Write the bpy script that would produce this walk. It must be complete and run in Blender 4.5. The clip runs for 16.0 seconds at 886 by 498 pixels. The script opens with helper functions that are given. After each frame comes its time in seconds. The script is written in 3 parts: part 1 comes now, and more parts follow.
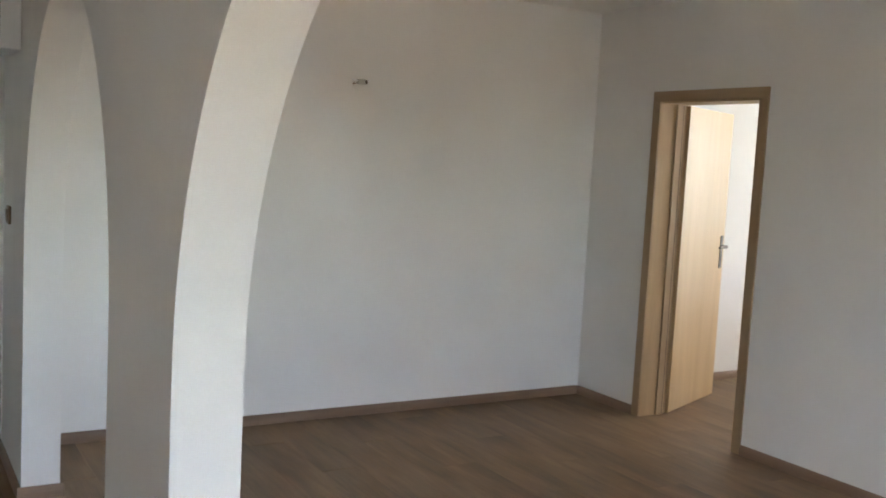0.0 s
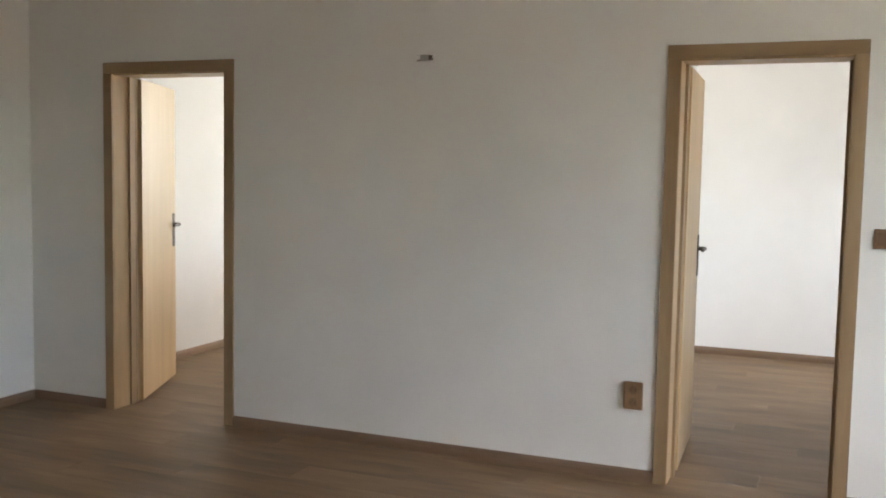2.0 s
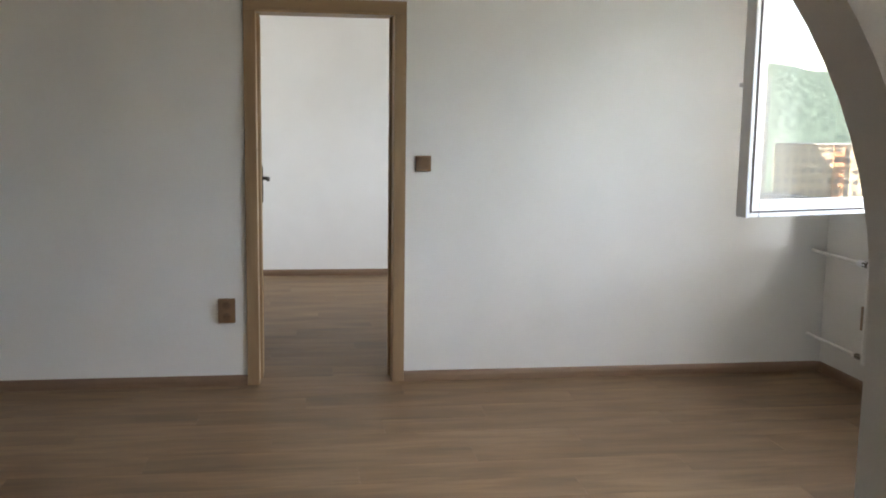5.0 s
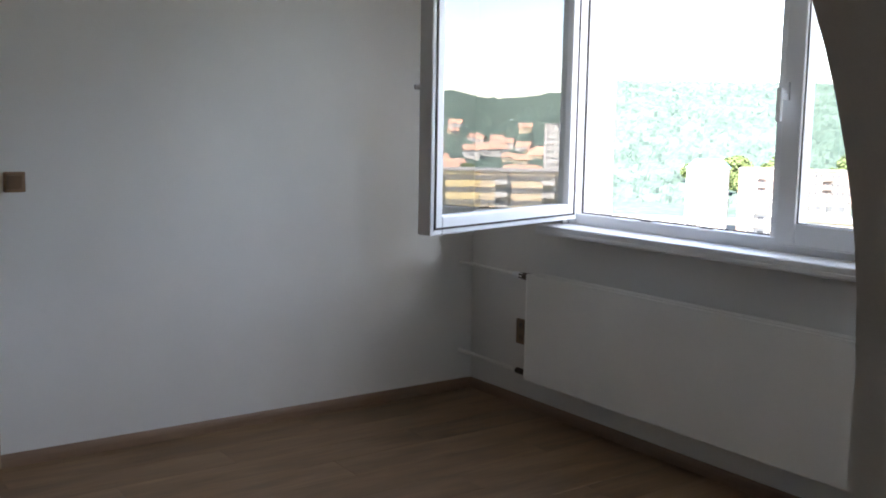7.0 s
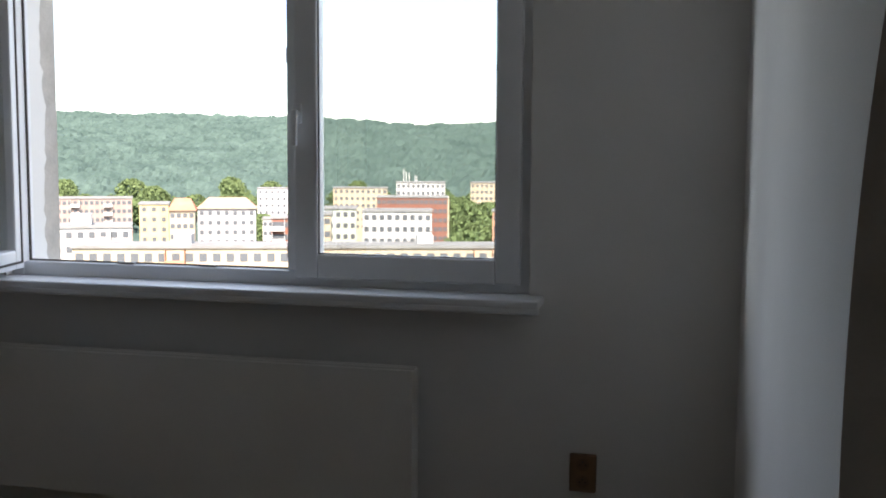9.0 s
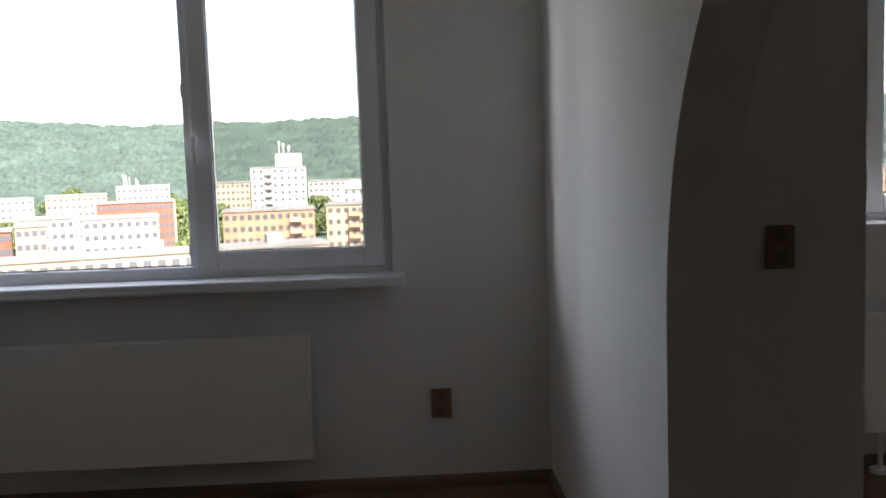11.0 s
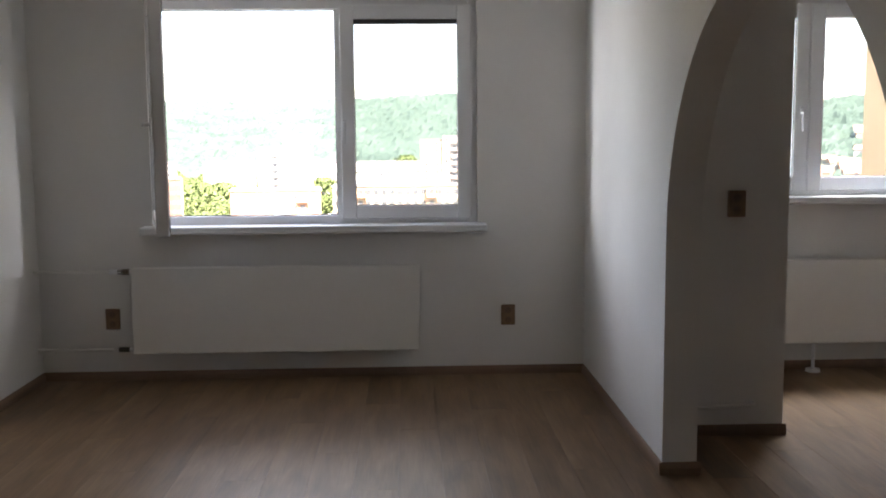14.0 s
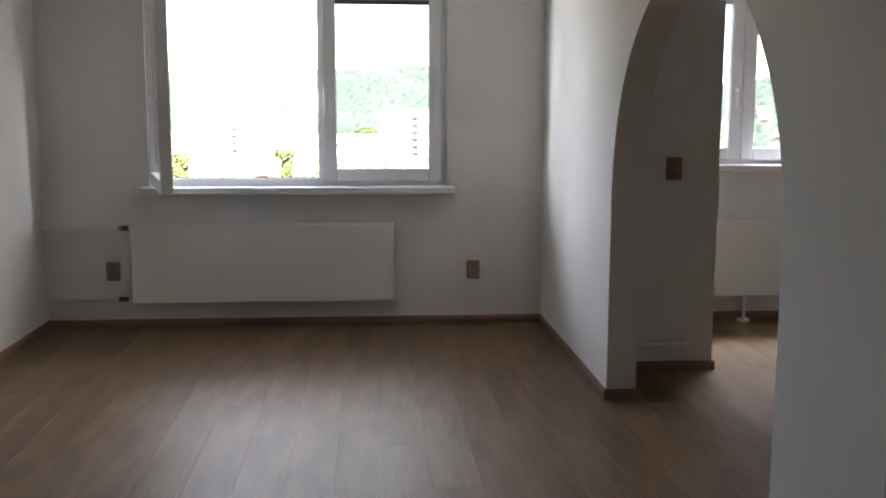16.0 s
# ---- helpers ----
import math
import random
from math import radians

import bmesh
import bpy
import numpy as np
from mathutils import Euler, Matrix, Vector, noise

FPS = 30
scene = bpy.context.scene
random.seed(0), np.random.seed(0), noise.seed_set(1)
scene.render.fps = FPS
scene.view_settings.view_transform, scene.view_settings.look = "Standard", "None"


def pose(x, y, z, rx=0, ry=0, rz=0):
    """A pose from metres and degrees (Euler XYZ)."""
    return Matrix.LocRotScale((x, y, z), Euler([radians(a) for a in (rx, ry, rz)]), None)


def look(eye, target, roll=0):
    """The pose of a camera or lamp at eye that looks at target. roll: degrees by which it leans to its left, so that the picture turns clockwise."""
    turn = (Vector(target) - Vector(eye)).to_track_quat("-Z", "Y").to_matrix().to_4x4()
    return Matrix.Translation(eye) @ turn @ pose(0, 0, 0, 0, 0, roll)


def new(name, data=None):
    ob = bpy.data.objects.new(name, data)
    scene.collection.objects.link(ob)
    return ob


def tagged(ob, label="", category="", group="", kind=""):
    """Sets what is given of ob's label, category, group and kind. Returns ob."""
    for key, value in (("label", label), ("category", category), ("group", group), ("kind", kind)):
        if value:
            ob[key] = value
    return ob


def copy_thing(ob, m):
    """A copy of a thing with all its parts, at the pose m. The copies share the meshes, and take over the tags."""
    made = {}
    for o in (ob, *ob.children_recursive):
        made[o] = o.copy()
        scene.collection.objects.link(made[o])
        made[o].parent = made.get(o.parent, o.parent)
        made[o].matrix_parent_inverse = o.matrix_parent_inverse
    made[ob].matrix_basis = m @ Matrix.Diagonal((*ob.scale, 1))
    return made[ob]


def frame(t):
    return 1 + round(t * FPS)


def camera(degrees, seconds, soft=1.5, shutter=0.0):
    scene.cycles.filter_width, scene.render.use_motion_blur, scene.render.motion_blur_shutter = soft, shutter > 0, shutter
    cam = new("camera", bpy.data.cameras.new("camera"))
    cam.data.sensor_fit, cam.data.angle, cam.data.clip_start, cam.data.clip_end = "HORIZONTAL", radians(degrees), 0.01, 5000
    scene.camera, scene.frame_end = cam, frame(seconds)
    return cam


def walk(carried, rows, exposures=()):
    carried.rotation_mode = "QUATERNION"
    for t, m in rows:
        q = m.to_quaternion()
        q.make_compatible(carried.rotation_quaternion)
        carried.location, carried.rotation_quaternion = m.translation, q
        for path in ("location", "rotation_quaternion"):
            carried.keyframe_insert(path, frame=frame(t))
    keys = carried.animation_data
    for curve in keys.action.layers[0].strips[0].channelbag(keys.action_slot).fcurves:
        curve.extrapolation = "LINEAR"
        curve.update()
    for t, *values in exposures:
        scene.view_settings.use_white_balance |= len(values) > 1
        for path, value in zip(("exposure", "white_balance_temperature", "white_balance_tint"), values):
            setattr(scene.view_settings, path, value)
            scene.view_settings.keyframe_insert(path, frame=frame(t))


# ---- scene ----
LENS = 49.5
ROWS = [
    (0, 4.143, -1.992, 1.552, 149.33, -5.37, 3.04),
    (0.5, 4.178, -2.142, 1.464, 140.16, -5.25, 3.11),
    (1, 4.169, -2.385, 1.490, 130.86, -6.20, 2.25),
    (1.5, 4.265, -2.470, 1.431, 121.90, -4.98, 1.76),
    (2, 4.476, -2.561, 1.446, 112.02, -4.66, 1.06),
    (2.5, 4.675, -2.636, 1.498, 105.63, -5.89, 0.41),
    (3, 4.845, -2.659, 1.487, 103.49, -6.47, 0.01),
    (3.5, 5.003, -2.700, 1.490, 100.43, -7.09, -0.08),
    (4, 5.082, -2.791, 1.474, 95.31, -7.49, 0.61),
    (4.5, 5.174, -2.784, 1.474, 89.84, -7.84, 0.83),
    (5, 5.106, -2.990, 1.448, 81.60, -7.93, 0.81),
    (5.2, 5.005, -2.981, 1.446, 79.20, -8.28, 0.91),
    (7.3, 4.091, -3.211, 1.444, 50.78, -6.33, 0.83),
    (7.5, 4.010, -3.220, 1.430, 48.22, -5.69, 0.69),
    (8, 3.699, -3.198, 1.437, 39.60, -5.28, 0.16),
    (8.5, 3.434, -3.085, 1.423, 28.18, -4.96, -0.42),
    (9, 3.244, -3.204, 1.429, 13.62, -5.12, 0.39),
    (9.5, 3.056, -3.337, 1.437, 1.92, -5.47, 0.10),
    (11.8, 2.548, -4.741, 1.502, -3.48, -5.61, -1.05),
    (12, 2.434, -4.859, 1.491, -3.66, -5.83, 0.53),
    (12.5, 2.300, -5.335, 1.488, -2.95, -5.60, 0.57),
    (13, 2.333, -5.613, 1.491, 0.18, -5.88, -0.53),
    (13.5, 2.430, -5.867, 1.516, 0.48, -6.18, -0.73),
    (14, 2.322, -6.083, 1.502, -2.12, -6.43, -0.47),
    (14.5, 2.276, -6.301, 1.505, -3.07, -7.05, -0.59),
    (15, 2.247, -6.483, 1.518, -3.67, -7.62, -0.23),
    (15.5, 2.289, -6.634, 1.506, -3.52, -7.89, -0.05),
    (16, 2.213, -6.742, 1.483, -4.52, -7.99, 0.15),
]
cam = camera(LENS, 16.0, soft=1.9)
EXPOSURES = [(0, 5.5, 7700, 19), (2.5, 5.25, 8100, 18), (3.5, 5.05, 7900, 17), (5.2, 4.8, 7700, 17), (7.3, 3.5, 7000, 19), (8.5, 2.65, 7050, 18), (9.5, 2.3, 7200, 17),
             (12, 3.12, 7550, 23), (16, 3.98, 7650, 22)]
walk(cam, [(t, pose(x, y, z, 90 + p, 0, w) @ pose(0, 0, 0, 0, 0, r)) for t, x, y, z, w, p, r in ROWS], EXPOSURES)

# world and sun
SUN_EL, SUN_AZ = 48.0, 160.0
world = bpy.data.worlds.new("sky")
scene.world = world
world.use_nodes = True
wn = world.node_tree
sky = wn.nodes.new("ShaderNodeTexSky")
sky.sky_type = "NISHITA"
sky.sun_disc = False
sky.sun_elevation, sky.sun_rotation = radians(SUN_EL), radians(SUN_AZ)
sky.altitude = 300
sky.dust_density, sky.ozone_density = 0.4, 2.0
wn.links.new(sky.outputs[0], wn.nodes["Background"].inputs[0])
wn.nodes["Background"].inputs[1].default_value = 0.075
sun = bpy.data.lights.new("sun", "SUN")
sun.energy, sun.angle, sun.color = 3.2, radians(0.6), (1.0, 0.95, 0.88)
sun_ob = new("sun", sun)
to_sun = Vector((math.sin(radians(SUN_AZ)) * math.cos(radians(SUN_EL)), math.cos(radians(SUN_AZ)) * math.cos(radians(SUN_EL)), math.sin(radians(SUN_EL))))
sun_ob.matrix_world = look((to_sun * 60)[:], (0, 0, 0))


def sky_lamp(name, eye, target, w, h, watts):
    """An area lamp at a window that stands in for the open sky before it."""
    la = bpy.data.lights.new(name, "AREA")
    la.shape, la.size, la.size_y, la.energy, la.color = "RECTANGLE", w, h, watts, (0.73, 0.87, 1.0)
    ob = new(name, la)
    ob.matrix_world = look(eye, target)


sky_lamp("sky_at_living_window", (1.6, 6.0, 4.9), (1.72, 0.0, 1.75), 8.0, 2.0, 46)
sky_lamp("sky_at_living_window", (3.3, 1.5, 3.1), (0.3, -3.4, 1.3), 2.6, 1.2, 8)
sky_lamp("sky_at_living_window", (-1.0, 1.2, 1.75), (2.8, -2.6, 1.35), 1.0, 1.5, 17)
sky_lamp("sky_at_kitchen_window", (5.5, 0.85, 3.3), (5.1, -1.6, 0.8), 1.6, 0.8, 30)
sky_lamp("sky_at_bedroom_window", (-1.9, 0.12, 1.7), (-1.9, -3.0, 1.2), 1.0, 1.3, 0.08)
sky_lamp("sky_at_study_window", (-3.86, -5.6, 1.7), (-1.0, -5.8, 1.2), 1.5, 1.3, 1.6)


# ---- materials ----
def nodes_of(name):
    m = bpy.data.materials.new(name)
    m.use_nodes = True
    return m, m.node_tree.nodes, m.node_tree.links, m.node_tree.nodes["Principled BSDF"]


def ramp_of(n, stops):
    r = n.new("ShaderNodeValToRGB")
    while len(r.color_ramp.elements) < len(stops):
        r.color_ramp.elements.new(0.5)
    for e, (p, c) in zip(r.color_ramp.elements, stops):
        e.position, e.color = p, (*c, 1)
    return r


def surface(name, dark, light, scale=6.0, fine=60.0, rough=0.7, bump=0.1, metal=0.0, dist=0.002, stretch=(1, 1, 1), spread=0.25, spec=0.5):
    """A two-scale surface: slow stains and fine grain, in object space."""
    m, n, l, b = nodes_of(name)
    co, mp = n.new("ShaderNodeTexCoord"), n.new("ShaderNodeMapping")
    mp.inputs["Scale"].default_value = stretch
    l.new(co.outputs["Object"], mp.inputs[0])
    n1, n2 = n.new("ShaderNodeTexNoise"), n.new("ShaderNodeTexNoise")
    n1.inputs["Scale"].default_value, n1.inputs["Detail"].default_value = scale, 4
    n2.inputs["Scale"].default_value, n2.inputs["Detail"].default_value = fine, 3
    l.new(mp.outputs[0], n1.inputs["Vector"])
    l.new(mp.outputs[0], n2.inputs["Vector"])
    mix = n.new("ShaderNodeMath")
    mix.operation = "MULTIPLY_ADD"
    mix.inputs[1].default_value = spread
    l.new(n2.outputs[0], mix.inputs[0])
    half = n.new("ShaderNodeMath")
    half.operation = "MULTIPLY"
    half.inputs[1].default_value = 1 - spread
    l.new(n1.outputs[0], half.inputs[0])
    l.new(half.outputs[0], mix.inputs[2])
    r = ramp_of(n, [(0.3, dark), (0.7, light)])
    l.new(mix.outputs[0], r.inputs[0])
    l.new(r.outputs[0], b.inputs["Base Color"])
    b.inputs["Roughness"].default_value, b.inputs["Metallic"].default_value = rough, metal
    b.inputs["Specular IOR Level"].default_value = spec
    if bump:
        bp = n.new("ShaderNodeBump")
        bp.inputs["Strength"].default_value, bp.inputs["Distance"].default_value = bump, dist
        l.new(n2.outputs[0], bp.inputs["Height"])
        l.new(bp.outputs[0], b.inputs["Normal"])
    return m


def wood_plank(name, dark, light, along=1, rough=0.45, shift=0.25):
    """Wood with grain along one axis, each piece a little different."""
    m, n, l, b = nodes_of(name)
    co, mp, info = n.new("ShaderNodeTexCoord"), n.new("ShaderNodeMapping"), n.new("ShaderNodeObjectInfo")
    s = [9.0, 9.0, 9.0]
    s[along] = 0.9
    mp.inputs["Scale"].default_value = s
    off = n.new("ShaderNodeCombineXYZ")
    mul = n.new("ShaderNodeMath")
    mul.operation = "MULTIPLY"
    mul.inputs[1].default_value = 37.0
    l.new(info.outputs["Random"], mul.inputs[0])
    for i in range(3):
        l.new(mul.outputs[0], off.inputs[i])
    l.new(off.outputs[0], mp.inputs["Location"])
    l.new(co.outputs["Object"], mp.inputs[0])
    a, c, g = n.new("ShaderNodeTexNoise"), n.new("ShaderNodeTexNoise"), n.new("ShaderNodeTexNoise")
    a.inputs["Scale"].default_value, a.inputs["Detail"].default_value, a.inputs["Distortion"].default_value = 1.0, 5, 0.6
    c.inputs["Scale"].default_value, c.inputs["Detail"].default_value = 7.0, 4
    g.inputs["Scale"].default_value, g.inputs["Detail"].default_value = 0.35, 2
    for q in (a, c, g):
        l.new(mp.outputs[0], q.inputs["Vector"])
    def madd(x, k, add):
        q = n.new("ShaderNodeMath")
        q.operation = "MULTIPLY_ADD"
        q.inputs[1].default_value = k
        l.new(x, q.inputs[0])
        if isinstance(add, float):
            q.inputs[2].default_value = add
        else:
            l.new(add, q.inputs[2])
        return q.outputs[0]
    v = madd(info.outputs["Random"], shift, -shift / 2)
    v = madd(c.outputs[0], 0.20, v)
    v = madd(g.outputs[0], 0.42, v)
    v = madd(a.outputs[0], 0.38, v)
    r = ramp_of(n, [(0.34, dark), (0.66, light)])
    l.new(v, r.inputs[0])
    l.new(r.outputs[0], b.inputs["Base Color"])
    rr = n.new("ShaderNodeMapRange")
    rr.inputs[3].default_value, rr.inputs[4].default_value = rough - 0.08, rough + 0.12
    l.new(c.outputs[0], rr.inputs[0])
    l.new(rr.outputs[0], b.inputs["Roughness"])
    bp = n.new("ShaderNodeBump")
    bp.inputs["Strength"].default_value, bp.inputs["Distance"].default_value = 0.12, 0.001
    l.new(c.outputs[0], bp.inputs["Height"])
    l.new(bp.outputs[0], b.inputs["Normal"])
    return m


def laminate(name):
    """Oak print laminate: long streaks, broad cloudy bands and pale flecks along y, a little gloss that varies."""
    m, n, l, b = nodes_of(name)
    co, info = n.new("ShaderNodeTexCoord"), n.new("ShaderNodeObjectInfo")
    mul, off = n.new("ShaderNodeMath"), n.new("ShaderNodeCombineXYZ")
    mul.operation = "MULTIPLY"
    mul.inputs[1].default_value = 41.0
    l.new(info.outputs["Random"], mul.inputs[0])
    for i in range(3):
        l.new(mul.outputs[0], off.inputs[i])

    def streak(sx, sy, detail, distort):
        mp, q = n.new("ShaderNodeMapping"), n.new("ShaderNodeTexNoise")
        mp.inputs["Scale"].default_value = (sx, sy, sx)
        l.new(co.outputs["Object"], mp.inputs[0])
        l.new(off.outputs[0], mp.inputs["Location"])
        q.inputs["Scale"].default_value, q.inputs["Detail"].default_value, q.inputs["Distortion"].default_value = 1.0, detail, distort
        l.new(mp.outputs[0], q.inputs["Vector"])
        return q.outputs[0]

    cloud, band, grain = streak(7.0, 1.5, 3, 0.4), streak(22.0, 2.2, 4, 0.8), streak(120.0, 5.0, 3, 0.3)
    v = None
    for src, k in ((info.outputs["Random"], 0.05), (cloud, 0.50), (band, 0.34), (grain, 0.16)):
        q = n.new("ShaderNodeMath")
        q.operation = "MULTIPLY_ADD"
        q.inputs[1].default_value = k
        l.new(src, q.inputs[0])
        if v is None:
            q.inputs[2].default_value = -0.025
        else:
            l.new(v, q.inputs[2])
        v = q.outputs[0]
    r = ramp_of(n, [(0.31, (0.112, 0.064, 0.033)), (0.50, (0.196, 0.119, 0.064)), (0.69, (0.285, 0.184, 0.104))])
    l.new(v, r.inputs[0])
    l.new(r.outputs[0], b.inputs["Base Color"])
    rr = n.new("ShaderNodeMapRange")
    rr.inputs[3].default_value, rr.inputs[4].default_value = 0.40, 0.60
    b.inputs["Specular IOR Level"].default_value = 0.35
    l.new(band, rr.inputs[0])
    l.new(rr.outputs[0], b.inputs["Roughness"])
    bp = n.new("ShaderNodeBump")
    bp.inputs["Strength"].default_value, bp.inputs["Distance"].default_value = 0.15, 0.0008
    l.new(grain, bp.inputs["Height"])
    l.new(bp.outputs[0], b.inputs["Normal"])
    return m


def plain(name, col, rough=0.5, metal=0.0):
    m, n, l, b = nodes_of(name)
    b.inputs["Base Color"].default_value = (*col, 1)
    b.inputs["Roughness"].default_value, b.inputs["Metallic"].default_value = rough, metal
    return m


def clear_glass(name, tint=(0.97, 0.99, 0.98)):
    m, n, l, b = nodes_of(name)
    n.remove(b)
    tr, gl, lw, mx = n.new("ShaderNodeBsdfTransparent"), n.new("ShaderNodeBsdfGlossy"), n.new("ShaderNodeLayerWeight"), n.new("ShaderNodeMixShader")
    tr.inputs[0].default_value = (*tint, 1)
    gl.inputs["Roughness"].default_value = 0.0
    lw.inputs[0].default_value = 0.5
    pw, sc = n.new("ShaderNodeMath"), n.new("ShaderNodeMath")
    pw.operation, sc.operation = "POWER", "MULTIPLY_ADD"
    pw.inputs[1].default_value = 5.0
    sc.inputs[1].default_value, sc.inputs[2].default_value = 0.85, 0.15
    l.new(lw.outputs["Facing"], pw.inputs[0])
    l.new(pw.outputs[0], sc.inputs[0])
    l.new(sc.outputs[0], mx.inputs[0])
    l.new(tr.outputs[0], mx.inputs[1])
    l.new(gl.outputs[0], mx.inputs[2])
    l.new(mx.outputs[0], n["Material Output"].inputs[0])
    return m


M_WALL = surface("white_wall_paint", (0.74, 0.73, 0.71), (0.84, 0.83, 0.81), 1.3, 220, 0.9, 0.12, dist=0.0015, spec=0.2)
M_CEIL = surface("ceiling_paint", (0.78, 0.77, 0.75), (0.85, 0.84, 0.82), 1.0, 160, 0.95, 0.05, spec=0.2)
M_FLOOR = laminate("oak_laminate")
M_SUB = plain("joint_dark", (0.15, 0.095, 0.06), 0.8)
M_SKIRT = wood_plank("skirting_brown", (0.16, 0.095, 0.06), (0.27, 0.172, 0.11), 1, 0.5)
M_DOOR = wood_plank("door_veneer", (0.46, 0.30, 0.155), (0.60, 0.42, 0.235), 2, 0.42, 0.05)
M_FRAME = wood_plank("door_frame_veneer", (0.27, 0.17, 0.095), (0.40, 0.27, 0.155), 2, 0.45, 0.05)
M_SEAL = plain("rubber_seal", (0.05, 0.04, 0.035), 0.7)
M_STEEL = surface("dark_nickel", (0.075, 0.068, 0.062), (0.13, 0.12, 0.11), 20, 300, 0.42, 0.05, 1.0)
M_PVC = surface("white_pvc", (0.78, 0.79, 0.81), (0.84, 0.85, 0.87), 3, 200, 0.35, 0.02)
M_GLASS = clear_glass("window_glass")
M_RAD = surface("radiator_enamel", (0.78, 0.77, 0.74), (0.83, 0.82, 0.79), 3, 120, 0.4, 0.02)
M_SOCK = surface("brown_plastic", (0.20, 0.115, 0.065), (0.27, 0.16, 0.09), 8, 200, 0.4, 0.03)
M_SOCKD = plain("socket_dark", (0.05, 0.03, 0.02), 0.5)
M_CONC = surface("rough_concrete", (0.36, 0.34, 0.31), (0.55, 0.52, 0.48), 9, 90, 0.95, 0.5, dist=0.004)
M_BEIGE = surface("ochre_render", (0.50, 0.34, 0.21), (0.60, 0.42, 0.27), 2, 60, 0.95, 0.3, dist=0.004)
# leaf greens shifted to teal: the distant air's haze is put into the colour
M_FOREST = surface("hazy_forest_leaves", (0.032, 0.056, 0.048), (0.088, 0.132, 0.112), 0.03, 0.30, 0.95, 0.0, spread=0.5, spec=0.1)
M_TREE = surface("tree_leaves", (0.072, 0.110, 0.045), (0.150, 0.200, 0.085), 0.25, 2.0, 0.9, 0.0, spread=0.5, spec=0.1)
M_GROUND = surface("grass_ground", (0.13, 0.14, 0.10), (0.26, 0.26, 0.23), 0.05, 0.6, 0.95, 0.0, spread=0.4, spec=0.1)
M_ROOF = surface("bitumen_roof", (0.16, 0.16, 0.155), (0.26, 0.26, 0.25), 0.3, 4, 0.9, 0.0)
M_DARKWIN = plain("far_window_glass", (0.10, 0.11, 0.12), 0.25)

M_BLIND = plain("dark_blind", (0.06, 0.06, 0.065), 0.6)
M_SOCKI = surface("brown_plastic_inset", (0.15, 0.085, 0.05), (0.21, 0.125, 0.07), 8, 200, 0.35, 0.03)
M_VALVE = plain("dark_brass", (0.10, 0.08, 0.06), 0.4, 0.8)
M_FRAME_Y = wood_plank("door_frame_veneer_across", (0.27, 0.17, 0.095), (0.40, 0.27, 0.155), 1, 0.45, 0.05)
M_DOORJ = wood_plank("door_lining_veneer", (0.36, 0.23, 0.12), (0.50, 0.34, 0.19), 2, 0.42, 0.05)
M_SKIRT_X = wood_plank("skirting_brown_across", (0.16, 0.095, 0.06), (0.27, 0.172, 0.11), 0, 0.5)


# ---- mesh helpers ----
def mesh_from(name, bm, mat):
    me = bpy.data.meshes.new(name)
    bm.normal_update()
    bm.to_mesh(me)
    bm.free()
    if mat:
        me.materials.append(mat)
    return me


def part(name, bm, mat, parent=None, label=""):
    ob = new(name, mesh_from(name, bm, mat))
    if parent:
        ob.parent = parent
    if label:
        tagged(ob, label)
    return ob


def add_box(bm, x0, y0, z0, x1, y1, z1, bevel=0.0, segs=2):
    """A box between two corners, with rounded edges where bevel is given."""
    r = bmesh.ops.create_cube(bm, size=1.0)["verts"]
    bmesh.ops.transform(bm, matrix=Matrix.LocRotScale(((x0 + x1) / 2, (y0 + y1) / 2, (z0 + z1) / 2), None, (abs(x1 - x0), abs(y1 - y0), abs(z1 - z0))), verts=r)
    if bevel:
        es = {e for v in r for e in v.link_edges}
        bmesh.ops.bevel(bm, geom=list(es), offset=bevel, segments=segs, profile=0.6, affect="EDGES", clamp_overlap=True)
    return bm


def box(x0, y0, z0, x1, y1, z1, bevel=0.0, segs=2):
    return add_box(bmesh.new(), x0, y0, z0, x1, y1, z1, bevel, segs)


def add_rod(bm, a, b, radius, sides=12, radius2=None):
    a, b = Vector(a), Vector(b)
    m = Matrix.Translation((a + b) / 2) @ (b - a).to_track_quat("Z", "Y").to_matrix().to_4x4()
    bmesh.ops.create_cone(bm, cap_ends=True, segments=sides, radius1=radius, radius2=radius if radius2 is None else radius2, depth=(b - a).length, matrix=m)
    return bm


def rod(a, b, radius, sides=12):
    return add_rod(bmesh.new(), a, b, radius, sides)


def tube(name, points, radius, mat, parent=None, label=""):
    """A round pipe or cable through points, with soft corners."""
    cu = bpy.data.curves.new(name, "CURVE")
    cu.dimensions, cu.bevel_depth, cu.bevel_resolution = "3D", radius, 3
    sp = cu.splines.new("POLY")
    sp.points.add(len(points) - 1)
    for q, p in zip(sp.points, points):
        q.co = (*p, 1)
    tmp = bpy.data.objects.new(name, cu)
    me = bpy.data.meshes.new_from_object(tmp)
    bpy.data.objects.remove(tmp)
    bpy.data.curves.remove(cu)
    me.materials.clear()
    me.materials.append(mat)
    for f in me.polygons:
        f.use_smooth = True
    ob = new(name, me)
    if parent:
        ob.parent = parent
    if label:
        tagged(ob, label)
    return ob


def empty(name, m, label="", category="", group="", kind=""):
    ob = new(name)
    ob.matrix_basis = m
    ob.empty_display_size = 0.1
    return tagged(ob, label, category, group, kind)


